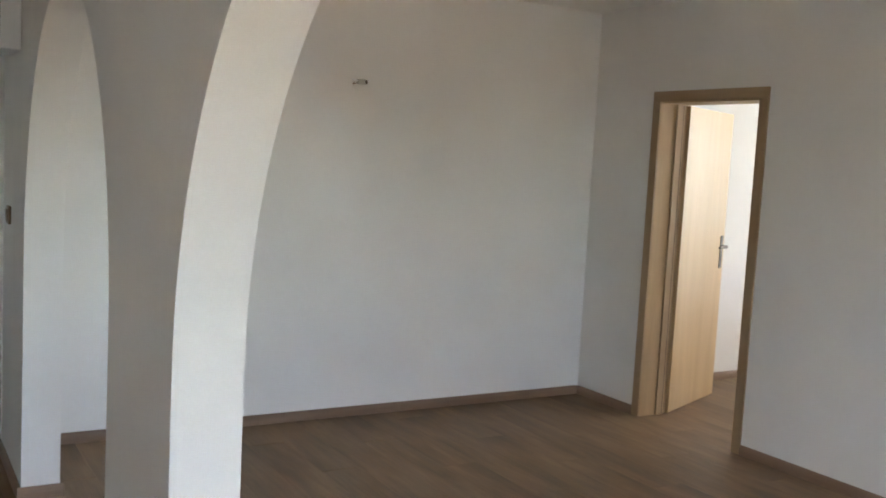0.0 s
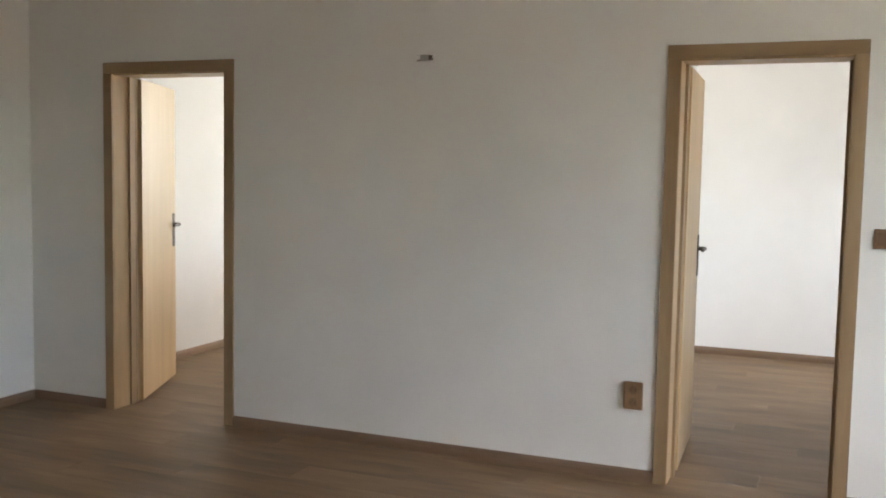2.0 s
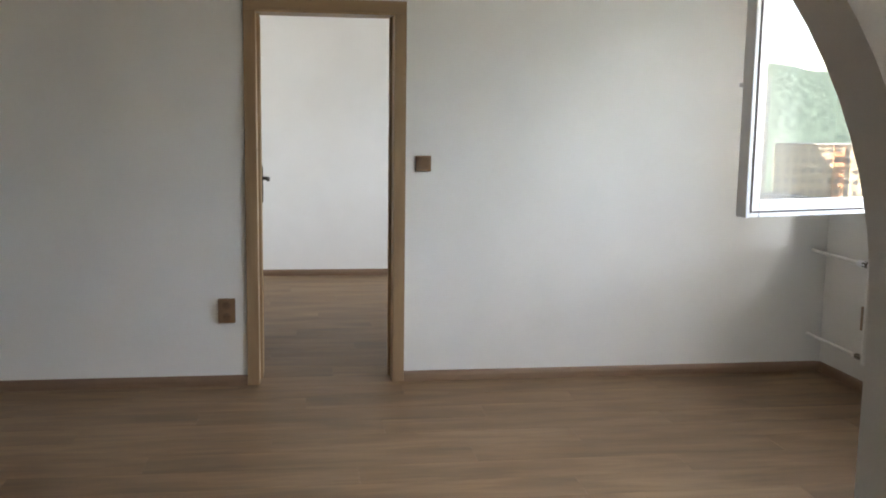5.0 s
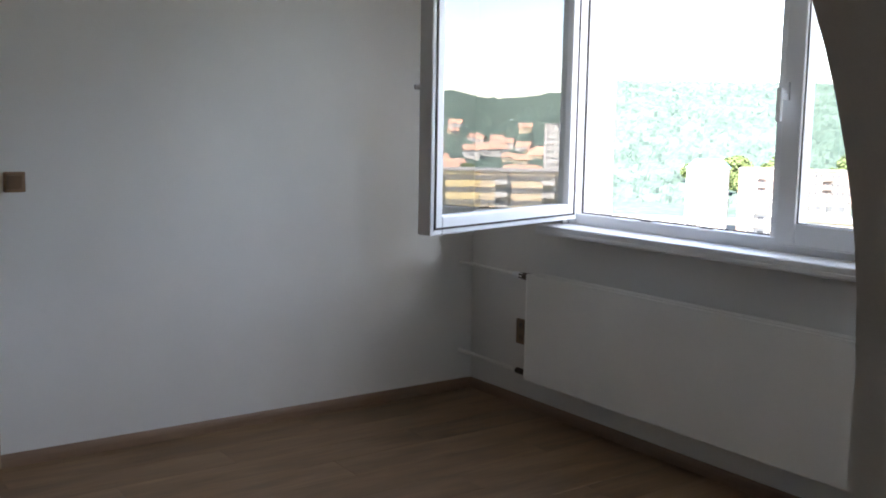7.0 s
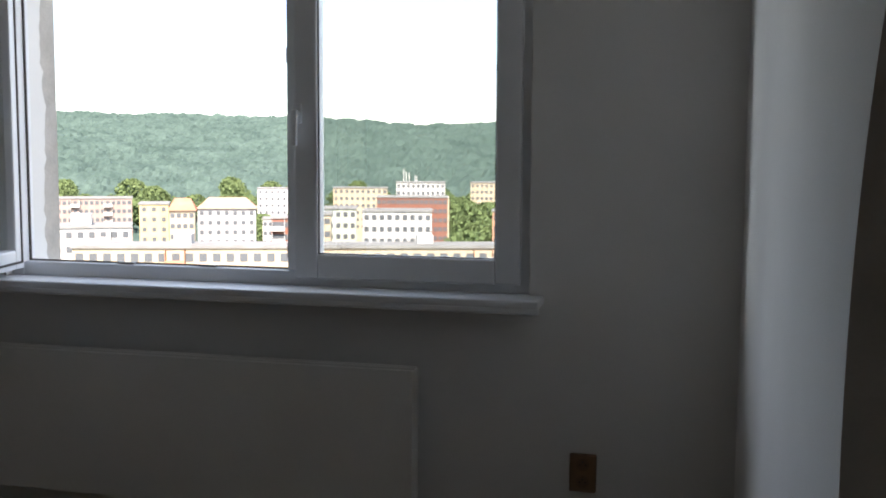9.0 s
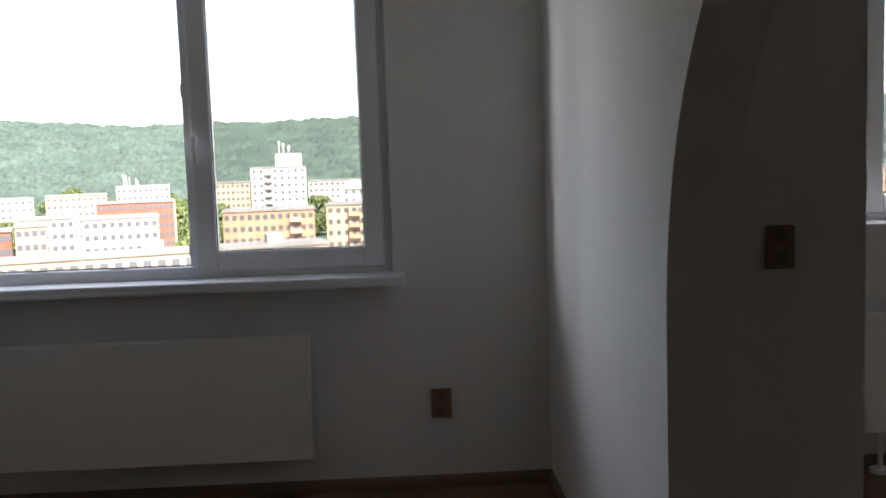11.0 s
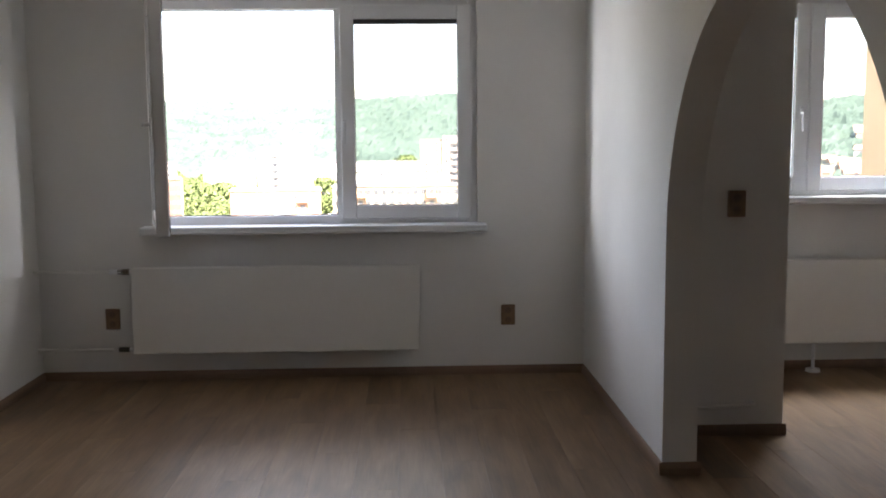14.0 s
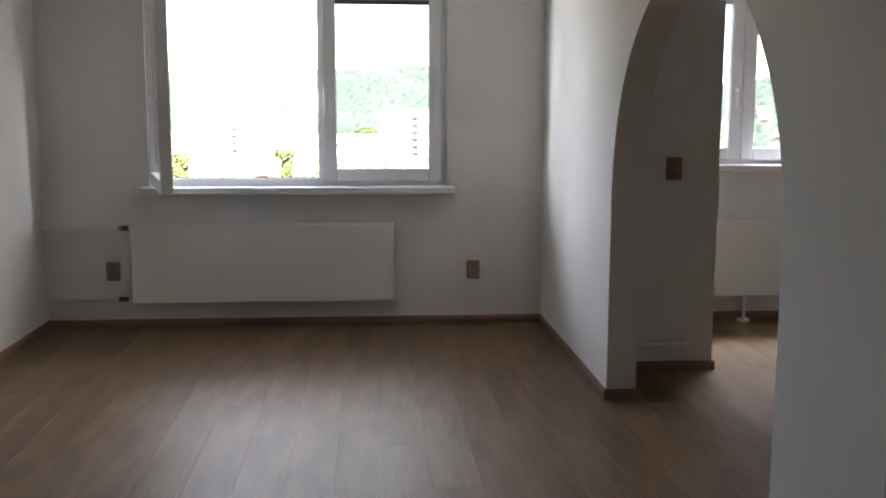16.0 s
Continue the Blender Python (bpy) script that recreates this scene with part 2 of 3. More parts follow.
def arched_wall(line, x0, x1, top):
    """A wall from x0 to x1 whose lower edge follows line, rows of (y, z)."""
    bm = bmesh.new()
    cols = []
    for y, z in line:
        cols.append([bm.verts.new((x, y, q)) for x in (x0, x1) for q in (z, top)])
    for a, b in zip(cols, cols[1:]):
        bm.faces.new((a[0], b[0], b[2], a[2]))
        if abs(a[0].co.y - b[0].co.y) > 1e-6:
            bm.faces.new((a[1], b[1], b[0], a[0]))
            bm.faces.new((a[2], b[2], b[3], a[3]))
            bm.faces.new((a[3], b[3], b[1], a[1]))
    bm.faces.new((cols[0][0], cols[0][2], cols[0][3], cols[0][1]))
    bm.faces.new((cols[-1][1], cols[-1][3], cols[-1][2], cols[-1][0]))
    bmesh.ops.remove_doubles(bm, verts=bm.verts, dist=1e-5)
    bmesh.ops.recalc_face_normals(bm, faces=bm.faces)
    return bm


# ---- plan ----
W, W2 = 3.455, 3.612          # faces of the arched partition
YB = -7.075                   # back wall
XE = 6.6                      # far wall of the kitchen
H = 2.56
A1, B1 = -1.930, -3.970        # first arch
A2, B2 = -4.610, -6.32         # second arch
D2L, D2R = -3.284, -2.445     # outer edges of the door frames
D1L, D1R = -6.508, -5.615
TW = 0.20                     # thickness of the door wall
XR = -3.53                    # far wall of the rooms behind the doors
SP, RISE = 1.07, 1.01

SHX, SHY = 4.22, -1.38        # corner of the kitchen shaft
CW = 0.062                    # casing width


def arch_points(ya, yb, sp, rise, n=44):
    """From the foot at ya, over the top, to the foot at yb."""
    c, a = (ya + yb) / 2, abs(ya - yb) / 2
    s = 1 if ya > yb else -1
    out = [(ya, 0.0), (ya, sp * 0.5)]
    for i in range(n + 1):
        t = math.pi * i / n
        cx, sz = math.cos(t), math.sin(t)
        out.append((c + s * a * cx, sp + rise * sz))
    return out + [(yb, sp * 0.5), (yb, 0.0)]


def wall(name, bm, label):
    return tagged(part(name, bm, M_WALL), label, "wall", kind="structure")


outline = [(0.0, 0.0)] + arch_points(A1, B1, SP, RISE) + arch_points(A2, B2, SP, RISE) + [(YB, 0.0)]
wall("wall_partition", arched_wall(outline, W, W2, H), "white plastered partition wall with two tall arched openings")


def strips_x(x0, x1, y0, y1, holes, top=H):
    """A wall along y with rectangular holes (ya, yb, z0, z1), in order of y."""
    bm = bmesh.new()
    y = y0
    for ya, yb, z0, z1 in holes:
        add_box(bm, x0, y, 0, x1, ya, top)
        if z0 > 0:
            add_box(bm, x0, ya, 0, x1, yb, z0)
        add_box(bm, x0, ya, z1, x1, yb, top)
        y = yb
    add_box(bm, x0, y, 0, x1, y1, top)
    return bm


def strips_y(y0, y1, x0, x1, holes, top=H):
    bm = bmesh.new()
    x = x0
    for xa, xb, z0, z1 in holes:
        add_box(bm, x, y0, 0, xa, y1, top)
        if z0 > 0:
            add_box(bm, xa, y0, 0, xb, y1, z0)
        add_box(bm, xa, y0, z1, xb, y1, top)
        x = xb
    add_box(bm, x, y0, 0, x1, y1, top)
    return bm


# windows: outer frame edges
WX0, WX1, WZ0, WZ1 = 0.722, 2.768, 0.982, 2.374
KX0, KX1, KZ0 = 4.25, 5.95, 1.130
TF = 0.30
wall("wall_window", strips_y(0.0, TF, -4.5, XE, [(-2.45, -1.35, WZ0, WZ1), (WX0, WX1, WZ0, WZ1), (KX0, KX1, KZ0, WZ1)]), "white painted window wall")
hole = 0.02
wall("wall_doors", strips_x(-TW, 0.0, YB, 0.0, [(D1L + CW - hole, D1R - CW + hole, 0, 2.03 - CW + hole), (D2L + CW - hole, D2R - CW + hole, 0, 2.03 - CW + hole)]), "white painted wall with two doorways")
wall("wall_back", box(-4.5, YB - 0.2, 0, XE, YB, H), "white painted back wall with faint scuffs")
wall("wall_kitchen", box(XE, YB - 0.2, 0, XE + 0.2, TF, H), "white painted kitchen wall")
wall("wall_rooms_far", strips_x(XR - 0.2, XR, YB, 0.0, [(-6.4, -4.8, WZ0, WZ1)]), "white painted far wall of the side rooms")
wall("wall_rooms_between", box(XR, -3.72, 0, -TW, -3.62, H), "white painted wall between the side rooms")
tagged(part("ceiling", box(-4.5, YB - 0.2, H, XE + 0.2, TF, H + 0.2), M_CEIL), "white painted flat ceiling", "ceiling", kind="structure")

# shaft in the kitchen corner
wall("wall_shaft", box(W2, SHY, 0, SHX, 0.0, H), "white boxed installation shaft")

# ---- floor ----
floor = tagged(part("floor", box(-4.5, YB - 0.2, -0.25, XE + 0.2, TF, -0.004), M_SUB), "brown oak laminate floor of long planks", "floor", kind="structure")
FLOOR_PIECES = []
rng = random.Random(4)
PW, PL, GAP = 0.2, 1.38, 0.0006
plank_mesh = {}


def plank(x, y0, y1):
    key = round(y1 - y0, 2)
    if key not in plank_mesh:
        bm = box(0, 0, -0.012, PW - GAP, (y1 - y0) - GAP, 0.0)
        top = [e for e in bm.edges if all(v.co.z > -0.001 for v in e.verts)]
        bmesh.ops.bevel(bm, geom=top, offset=0.0005, segments=1, affect="EDGES")
        plank_mesh[key] = mesh_from("plank", bm, M_FLOOR)
    ob = new("plank", plank_mesh[key])
    ob.location = (x, y0, 0)
    ob.parent = floor


def plank_field(x0, x1, y0, y1):
    x, k = x0, 0
    while x < x1 - 0.01:
        y = y0 - PL * ((k * 0.37) % 1.0)
        while y < y1:
            a, b = max(y, y0), min(y + PL, y1)
            if b - a > 0.03:
                plank(x, a, b)
            y += PL
        x += PW
        k += 1


# ---- skirting ----
def skirting(name, a, b, nx, ny):
    """A skirting board along the wall foot from a to b, standing out to (nx, ny)."""
    a, b = Vector((*a, 0)), Vector((*b, 0))
    d = (b - a).normalized()
    n = Vector((nx, ny, 0))
    prof = [(0.001, 0.0), (0.016, 0.0), (0.016, 0.030), (0.012, 0.045), (0.006, 0.055), (0.001, 0.056)]
    bm = bmesh.new()
    rings = []
    for q in (a, b):
        rings.append([bm.verts.new(q + n * u + Vector((0, 0, z))) for u, z in prof])
    bm.faces.new(rings[0])
    bm.faces.new(rings[1][::-1])
    for i in range(len(prof)):
        j = (i + 1) % len(prof)
        bm.faces.new((rings[0][j], rings[0][i], rings[1][i], rings[1][j]))
    bmesh.ops.recalc_face_normals(bm, faces=bm.faces)
    return tagged(part(name, bm, M_SKIRT_X if abs(d.x) > 0.5 else M_SKIRT), "brown wood-look skirting board", "skirting", kind="structure")


S = 0.016
skirting("baseboard", (0, 0), (W, 0), 0, -1)
skirting("baseboard", (0, D2R), (0, -S), 1, 0)
skirting("baseboard", (0, D1R), (0, D2L), 1, 0)
skirting("baseboard", (0, YB + S), (0, D1L), 1, 0)
skirting("baseboard", (0, YB), (W, YB), 0, 1)
skirting("baseboard", (W, A1), (W, -S), -1, 0)
skirting("baseboard", (W - S, A1), (W2 + S, A1), 0, -1)
skirting("baseboard", (W2, A1), (W2, SHY), 1, 0)
skirting("baseboard", (W2 + S, SHY), (SHX + S, SHY), 0, -1)
skirting("baseboard", (SHX, SHY), (SHX, -S), 1, 0)
skirting("baseboard", (SHX, 0), (XE, 0), 0, -1)
skirting("baseboard", (W - S, B1), (W2 + S, B1), 0, 1)
skirting("baseboard", (W, A2), (W, B1), -1, 0)
skirting("baseboard", (W2, A2), (W2, B1), 1, 0)
skirting("baseboard", (W - S, A2), (W2 + S, A2), 0, -1)
skirting("baseboard", (W - S, B2), (W2 + S, B2), 0, 1)
skirting("baseboard", (W2, YB + S), (W2, B2), 1, 0)
skirting("baseboard", (W, YB + S), (W, B2), -1, 0)
skirting("baseboard", (W2, YB), (XE, YB), 0, 1)
skirting("baseboard", (XR, -3.62), (XR, 0), 1, 0)
skirting("baseboard", (XR, -3.62), (-TW, -3.62), 0, 1)
skirting("baseboard", (XR, YB), (-TW, YB), 0, 1)
skirting("baseboard", (XR, YB + S), (XR, -3.72), 1, 0)


# ---- doors ----
def handle_set(parent, side):
    """A long back plate, a lever and a key hole on one face of the leaf; side is +1 or -1 along x."""
    hp = part("door_handle", box(-0.022, side * 0.020 if side > 0 else -0.026, 0.90, 0.022, side * 0.026 if side > 0 else -0.020, 1.125, 0.003), M_STEEL, parent, "dark nickel handle on a long plate")
    bm = rod((0, side * 0.026, 1.05), (0, side * 0.062, 1.05), 0.011)
    part("handle_neck", bm, M_STEEL, hp)
    bm = rod((0.006, side * 0.060, 1.05), (-0.115, side * 0.056, 1.048), 0.0095)
    add_rod(bm, (-0.115, side * 0.056, 1.048), (-0.122, side * 0.052, 1.046), 0.0095, 12, 0.004)
    part("lever", bm, M_STEEL, hp)
    part("key_hole", box(-0.006, side * 0.0262, 0.945, 0.006, side * 0.0275, 0.975), M_SOCKD, hp)
    return hp


def door(name, yl, yr, opened):
    """A veneered lining with casings and a flush leaf hung at yl on the far side of the wall."""
    e = empty(name, pose(0, 0, 0), "light oak veneered interior door standing open in a brown wooden frame", "door", kind="structure")
    z = 2.03
    t = 0.014
    for s, tag in ((0.0, "near"), (-TW, "far")):
        x0, x1 = (0.001, t) if tag == "near" else (-TW - t, -TW - 0.001)
        part("casing", box(x0, yl, 0, x1, yl + CW, z - CW, 0.003), M_FRAME, e)
        part("casing", box(x0, yr - CW, 0, x1, yr, z - CW, 0.003), M_FRAME, e)
        part("casing", box(x0, yl, z - CW, x1, yr, z, 0.003), M_FRAME_Y, e)
    ja, jb, jz = yl + CW - 0.012, yr - CW + 0.012, z - CW + 0.012
    part("jamb", box(-TW, ja - 0.008, 0, 0.0, ja + 0.012, jz), M_DOORJ, e)
    part("jamb", box(-TW, jb - 0.012, 0, 0.0, jb + 0.008, jz), M_DOORJ, e)
    part("jamb", box(-TW, ja + 0.012, jz - 0.02, 0.0, jb - 0.012, jz), M_DOORJ, e)
    # door stop with its seal
    for q0, q1 in ((ja + 0.012, ja + 0.026), (jb - 0.026, jb - 0.012)):
        part("door_stop", box(-TW + 0.028, q0, 0, -TW + 0.075, q1, jz - 0.02), M_FRAME, e)
    part("seal", box(-TW + 0.020, ja + 0.012, 0, -TW + 0.028, ja + 0.022, jz - 0.02), M_SEAL, e)
    part("seal", box(-TW + 0.020, jb - 0.022, 0, -TW + 0.028, jb - 0.012, jz - 0.02), M_SEAL, e)
    wid = jb - ja - 0.03
    leaf = part("leaf", box(-0.0, -0.02, 0.006, wid, 0.02, jz - 0.022, 0.002), M_DOOR, e, "light oak veneer flush leaf")
    leaf.matrix_basis = pose(-TW - 0.022, ja + 0.008, 0, 0, 0, 90 + opened)
    for side in (1, -1):
        h = handle_set(leaf, side)
        h.matrix_basis = pose(wid - 0.055, 0, 0)
    for hz in (0.25, 1.72):
        part("hinge", rod((-0.004, 0.022, hz), (-0.004, 0.022, hz + 0.09), 0.008), M_STEEL, e, "small steel hinge").matrix_basis = pose(-TW - 0.022, ja + 0.008, 0, 0, 0, 90)
    part("strike_plate", box(-TW + 0.03, jb - 0.0135, 0.95, -TW + 0.05, jb - 0.0125, 1.13), M_STEEL, e)
    return e


door("door_1", D1L, D1R, 113)
door("door_2", D2L, D2R, 92.3)


# ---- windows ----
def pane(name, x0, x1, z0, z1, y, parent):
    ob = part("pane", box(x0, y - 0.002, z0, x1, y + 0.002, z1), M_GLASS, parent, "clear window glass")
    ob.visible_shadow = False
    return ob


def frame_ring(x0, x1, z0, z1, y0, y1, w, bevel=0.006):
    bm = bmesh.new()
    add_box(bm, x0, y0, z0, x0 + w, y1, z1, bevel)
    add_box(bm, x1 - w, y0, z0, x1, y1, z1, bevel)
    add_box(bm, x0 + w, y0, z0, x1 - w, y1, z0 + w, bevel)
    add_box(bm, x0 + w, y0, z1 - w, x1 - w, y1, z1, bevel)
    return bm


def window_handle(parent, x, y, z, turned=False):
    h = part("window_handle", box(x - 0.014, y - 0.012, z - 0.035, x + 0.014, y, z + 0.035, 0.005), M_PVC, parent, "white window handle")
    bm = rod((x, y - 0.012, z), (x, y - 0.042, z), 0.010)
    if turned:
        add_box(bm, x - 0.115, y - 0.052, z - 0.011, x + 0.012, y - 0.036, z + 0.011, 0.006)
    else:
        add_box(bm, x - 0.011, y - 0.052, z - 0.115, x + 0.011, y - 0.036, z + 0.012, 0.006)
    part("lever", bm, M_PVC, h)


FY0, FY1 = 0.035, 0.105
MX = 1.925                       # middle of the mullion
win1 = empty("window_1", pose(0, 0, 0), "white plastic two-part window with its wide sash swung open", "window", kind="structure")
part("window_frame", frame_ring(WX0, WX1, WZ0, WZ1, FY0, FY1, 0.055), M_PVC, win1)
part("mullion", box(MX - 0.045, FY0, WZ0 + 0.055, MX + 0.020, FY1, WZ1 - 0.055, 0.005), M_PVC, win1)
part("reveal_seal", frame_ring(WX0 + 0.055, MX - 0.045, WZ0 + 0.055, WZ1 - 0.055, 0.07, 0.078, 0.006, 0), M_SEAL, win1)
# fixed-looking closed sash
s2 = part("sash", frame_ring(MX - 0.012, WX1 - 0.034, WZ0 + 0.030, WZ1 - 0.030, FY0 - 0.018, FY1 - 0.012, 0.088, 0.008), M_PVC, win1)
pane("pane", MX + 0.07, WX1 - 0.115, WZ0 + 0.11, WZ1 - 0.11, 0.06, s2)
part("gasket", frame_ring(MX + 0.076, WX1 - 0.122, WZ0 + 0.118, WZ1 - 0.118, 0.028, 0.034, 0.004, 0), M_SEAL, s2)
window_handle(s2, MX + 0.008, FY0 - 0.018, 1.60)
part("roller_blind", box(MX + 0.078, 0.020, WZ1 - 0.150, WX1 - 0.124, 0.032, WZ1 - 0.119, 0.003), M_BLIND, s2, "rolled-up dark blind under the sash head")
# open sash on the side hinges
SW = MX - 0.075 - (WX0 + 0.03)
sash = part("open_sash", frame_ring(0, SW, WZ0 + 0.030, WZ1 - 0.030, -0.035, 0.033, 0.075, 0.008), M_PVC, win1, "open white window sash swung into the room")
sash.matrix_basis = pose(WX0 + 0.035, FY0 - 0.02, 0, 0, 0, -74.5)
pane("pane", 0.075, SW - 0.075, WZ0 + 0.105, WZ1 - 0.105, 0.0, sash)
part("gasket", frame_ring(0.022, SW - 0.022, WZ0 + 0.052, WZ1 - 0.052, 0.033, 0.038, 0.008, 0), M_SEAL, sash)
window_handle(sash, SW - 0.037, -0.035, 1.60, True)
for z in (WZ0 + 0.10, WZ1 - 0.16):
    part("hinge", rod((WX0 + 0.03, FY0 - 0.012, z), (WX0 + 0.03, FY0 - 0.012, z + 0.07), 0.009), M_PVC, win1)
for z in (1.08, 1.78):
    part("keep", box(MX - 0.052, FY0 + 0.012, z, MX - 0.045, FY0 + 0.032, z + 0.055), M_SOCKD, win1, "dark lock keep")
for x in (1.18, 1.52):
    part("keep", box(x, FY0 + 0.012, WZ0 + 0.055, x + 0.07, FY0 + 0.032, WZ0 + 0.062), M_STEEL, win1)


def window_sill(name, x0, x1, z):
    bm = box(x0, -0.135, z - 0.028, x1, FY0 + 0.01, z + 0.002, 0.010, 3)
    add_box(bm, x0, -0.135, z - 0.045, x1, -0.118, z - 0.02, 0.007)
    return tagged(part(name, bm, M_PVC), "white plastic inner window sill", "window sill", kind="structure")


window_sill("window_sill", 0.672, 2.820, WZ0)
window_sill("window_sill", KX0 - 0.03, KX1 + 0.04, KZ0)


def broken_render():
    """The plaster of the outer reveal, broken off along a wavy edge, over rough concrete."""
    g = random.Random(8)
    bm = bmesh.new()
    rows = []
    for k in range(41):
        z = WZ0 + (WZ1 - WZ0) * k / 40
        y = 0.212 + 0.012 * math.sin(z * 9.0) + g.uniform(-0.010, 0.010)
        rows.append([bm.verts.new((x, q, z)) for x in (WX0 - 0.012, WX0 + 0.034) for q in (FY1, y)])
    for a, b in zip(rows, rows[1:]):
        bm.faces.new((a[2], a[3], b[3], b[2]))
        bm.faces.new((a[3], a[1], b[1], b[3]))
    return bm


reveal = tagged(part("outer_reveal", box(WX0 - 0.012, FY1, WZ0, WX0 + 0.028, TF + 0.004, WZ1), M_CONC), "rough grey concrete outer reveal with broken white plaster", "window reveal", kind="structure")
part("plaster", broken_render(), M_WALL, reveal, "white plaster with a broken edge")

win2 = empty("window_2", pose(0, 0, 0), "white plastic two-sash kitchen window, closed", "window", kind="structure")
KM = 4.925
part("window_frame", frame_ring(KX0, KX1, KZ0, WZ1, FY0, FY1, 0.055), M_PVC, win2)
for x0, x1 in ((KX0 + 0.03, KM - 0.005 - 0.03), (KM - 0.03, KX1 - 0.03)):
    q = part("sash", frame_ring(x0, x1, KZ0 + 0.03, WZ1 - 0.03, FY0 - 0.018, FY1 - 0.012, 0.09, 0.008), M_PVC, win2)
    pane("pane", x0 + 0.09, x1 - 0.09, KZ0 + 0.12, WZ1 - 0.10, 0.06, q)
    part("gasket", frame_ring(x0 + 0.09, x1 - 0.09, KZ0 + 0.122, WZ1 - 0.102, 0.028, 0.034, 0.004, 0), M_SEAL, q)
window_handle(win2, KM - 0.08, FY0 - 0.018, 1.66)


# ---- radiators ----
def radiator(name, x0, x1, label):
    e = empty(name, pose((x0 + x1) / 2, -0.07, 0.16), label, "radiator", "radiators under the windows")
    o = Matrix.Translation((-(x0 + x1) / 2, 0.07, -0.16))
    z0, z1 = 0.19, 0.725

    def put(nm, bm, mat=M_RAD, lb=""):
        bm.transform(o)
        return part(nm, bm, mat, e, lb)

    bm = box(x0, -0.125, z0, x1, -0.112, z1, 0.005, 2)
    put("front_panel", bm)
    put("back_panel", box(x0, -0.062, z0, x1, -0.050, z1, 0.004))
    bm = bmesh.new()
    k = int((x1 - x0) / 0.028)
    add_box(bm, x0, -0.126, z1 - 0.006, x1, -0.118, z1 + 0.004, 0.002)
    add_box(bm, x0, -0.056, z1 - 0.006, x1, -0.048, z1 + 0.004, 0.002)
    for i in range(k):
        cx = x0 + (i + 0.5) * (x1 - x0) / k
        add_box(bm, cx - 0.004, -0.118, z1 - 0.014, cx + 0.004, -0.054, z1 - 0.008)
    put("top_grille", bm)
    for x in (x0, x1):
        put("side_cover", box(x - 0.003, -0.127, z0 + 0.01, x + 0.003, -0.048, z1, 0.002))
    bm = bmesh.new()
    for i in range(int((x1 - x0) / 0.0333)):
        cx = x0 + (i + 0.5) * 0.0333
        add_box(bm, cx - 0.010, -0.110, z0 + 0.02, cx + 0.010, -0.064, z1 - 0.02)
    put("fins", bm)
    for x in (x0 + 0.2, x1 - 0.2):
        put("bracket", box(x - 0.015, -0.052, z0 + 0.05, x + 0.015, -0.001, z1 - 0.05))
    return e, put



rad1, put1 = radiator("radiator", 0.608, 2.392, "white steel panel radiator under the living room window")
bm = rod((0.608, -0.088, 0.706), (0.545, -0.088, 0.706), 0.012)
add_rod(bm, (0.545, -0.088, 0.706), (0.470, -0.088, 0.706), 0.017)
put1("valve", bm, M_PVC, "white radiator valve body")
put1("valve_nut", rod((0.520, -0.088, 0.706), (0.590, -0.088, 0.706), 0.0185, 6), M_VALVE, "dark valve nut")
bm = rod((0.608, -0.088, 0.215), (0.515, -0.088, 0.215), 0.012)
put1("return_union", bm, M_PVC)
put1("union_nut", rod((0.507, -0.088, 0.215), (0.573, -0.088, 0.215), 0.016, 6), M_VALVE, "dark union nut")
rad2, put2 = radiator("radiator", 4.27, 6.0, "white steel panel radiator under the kitchen window")
put2("floor_stand", rod((4.930, -0.088, 0.018), (4.930, -0.088, 0.19), 0.011), M_PVC, "white steel radiator foot")
put2("stand_plate", rod((4.930, -0.088, 0.0), (4.930, -0.088, 0.018), 0.045, 20), M_PVC)

for z in (0.706, 0.215):
    tagged(tube("heating_pipe", [(0.002, -0.088, z + 0.006), (0.20, -0.088, z + 0.003), (0.475, -0.088, z)], 0.0095, M_RAD), "white painted heating pipe from the wall to the radiator", "pipe", "heating pipes")
tagged(tube("heating_pipe", [(W2 + 0.05, SHY - 0.04, 0.160), (4.01, SHY - 0.04, 0.163), (4.045, SHY - 0.038, 0.165), (4.06, SHY - 0.02, 0.168), (4.06, SHY - 0.001, 0.168)], 0.0105, M_RAD), "short white painted pipe bend on the shaft", "pipe", "heating pipes")
tagged(tube("heating_pipe", [(W2 + 0.05, SHY - 0.04, 0.002), (W2 + 0.05, SHY - 0.04, 0.150), (W2 + 0.05, SHY - 0.04, 0.162)], 0.0105, M_PVC), "white pipe stub rising from the floor", "pipe", "heating pipes")


# ---- sockets and switches ----
def socket(name, m, double=False):
    """A brown socket plate standing out to local -y from a wall; origin at its middle."""
    e = empty(name, m, "brown plastic double wall socket" if double else "brown plastic wall socket", "socket", "wall sockets")
    hh = 0.066
    part("plate", box(-0.045, -0.018, -hh, 0.045, -0.001, hh, 0.006), M_SOCK, e)
    for cz in (0.030, -0.030):
        r = part("well", rod((0, -0.020, cz), (0, -0.0172, cz), 0.0215, 24), M_SOCKI, e, "darker round socket well")
        bm = rod((-0.0095, -0.0212, cz), (-0.0095, -0.0198, cz), 0.0028, 10)
        add_rod(bm, (0.0095, -0.0212, cz), (0.0095, -0.0198, cz), 0.0028, 10)
        part("pin_holes", bm, M_SOCKD, r)
        part("earth_pin", rod((0, -0.026, cz + 0.011), (0, -0.0198, cz + 0.011), 0.0026, 10), M_STEEL, r, "steel earth pin")
    return e


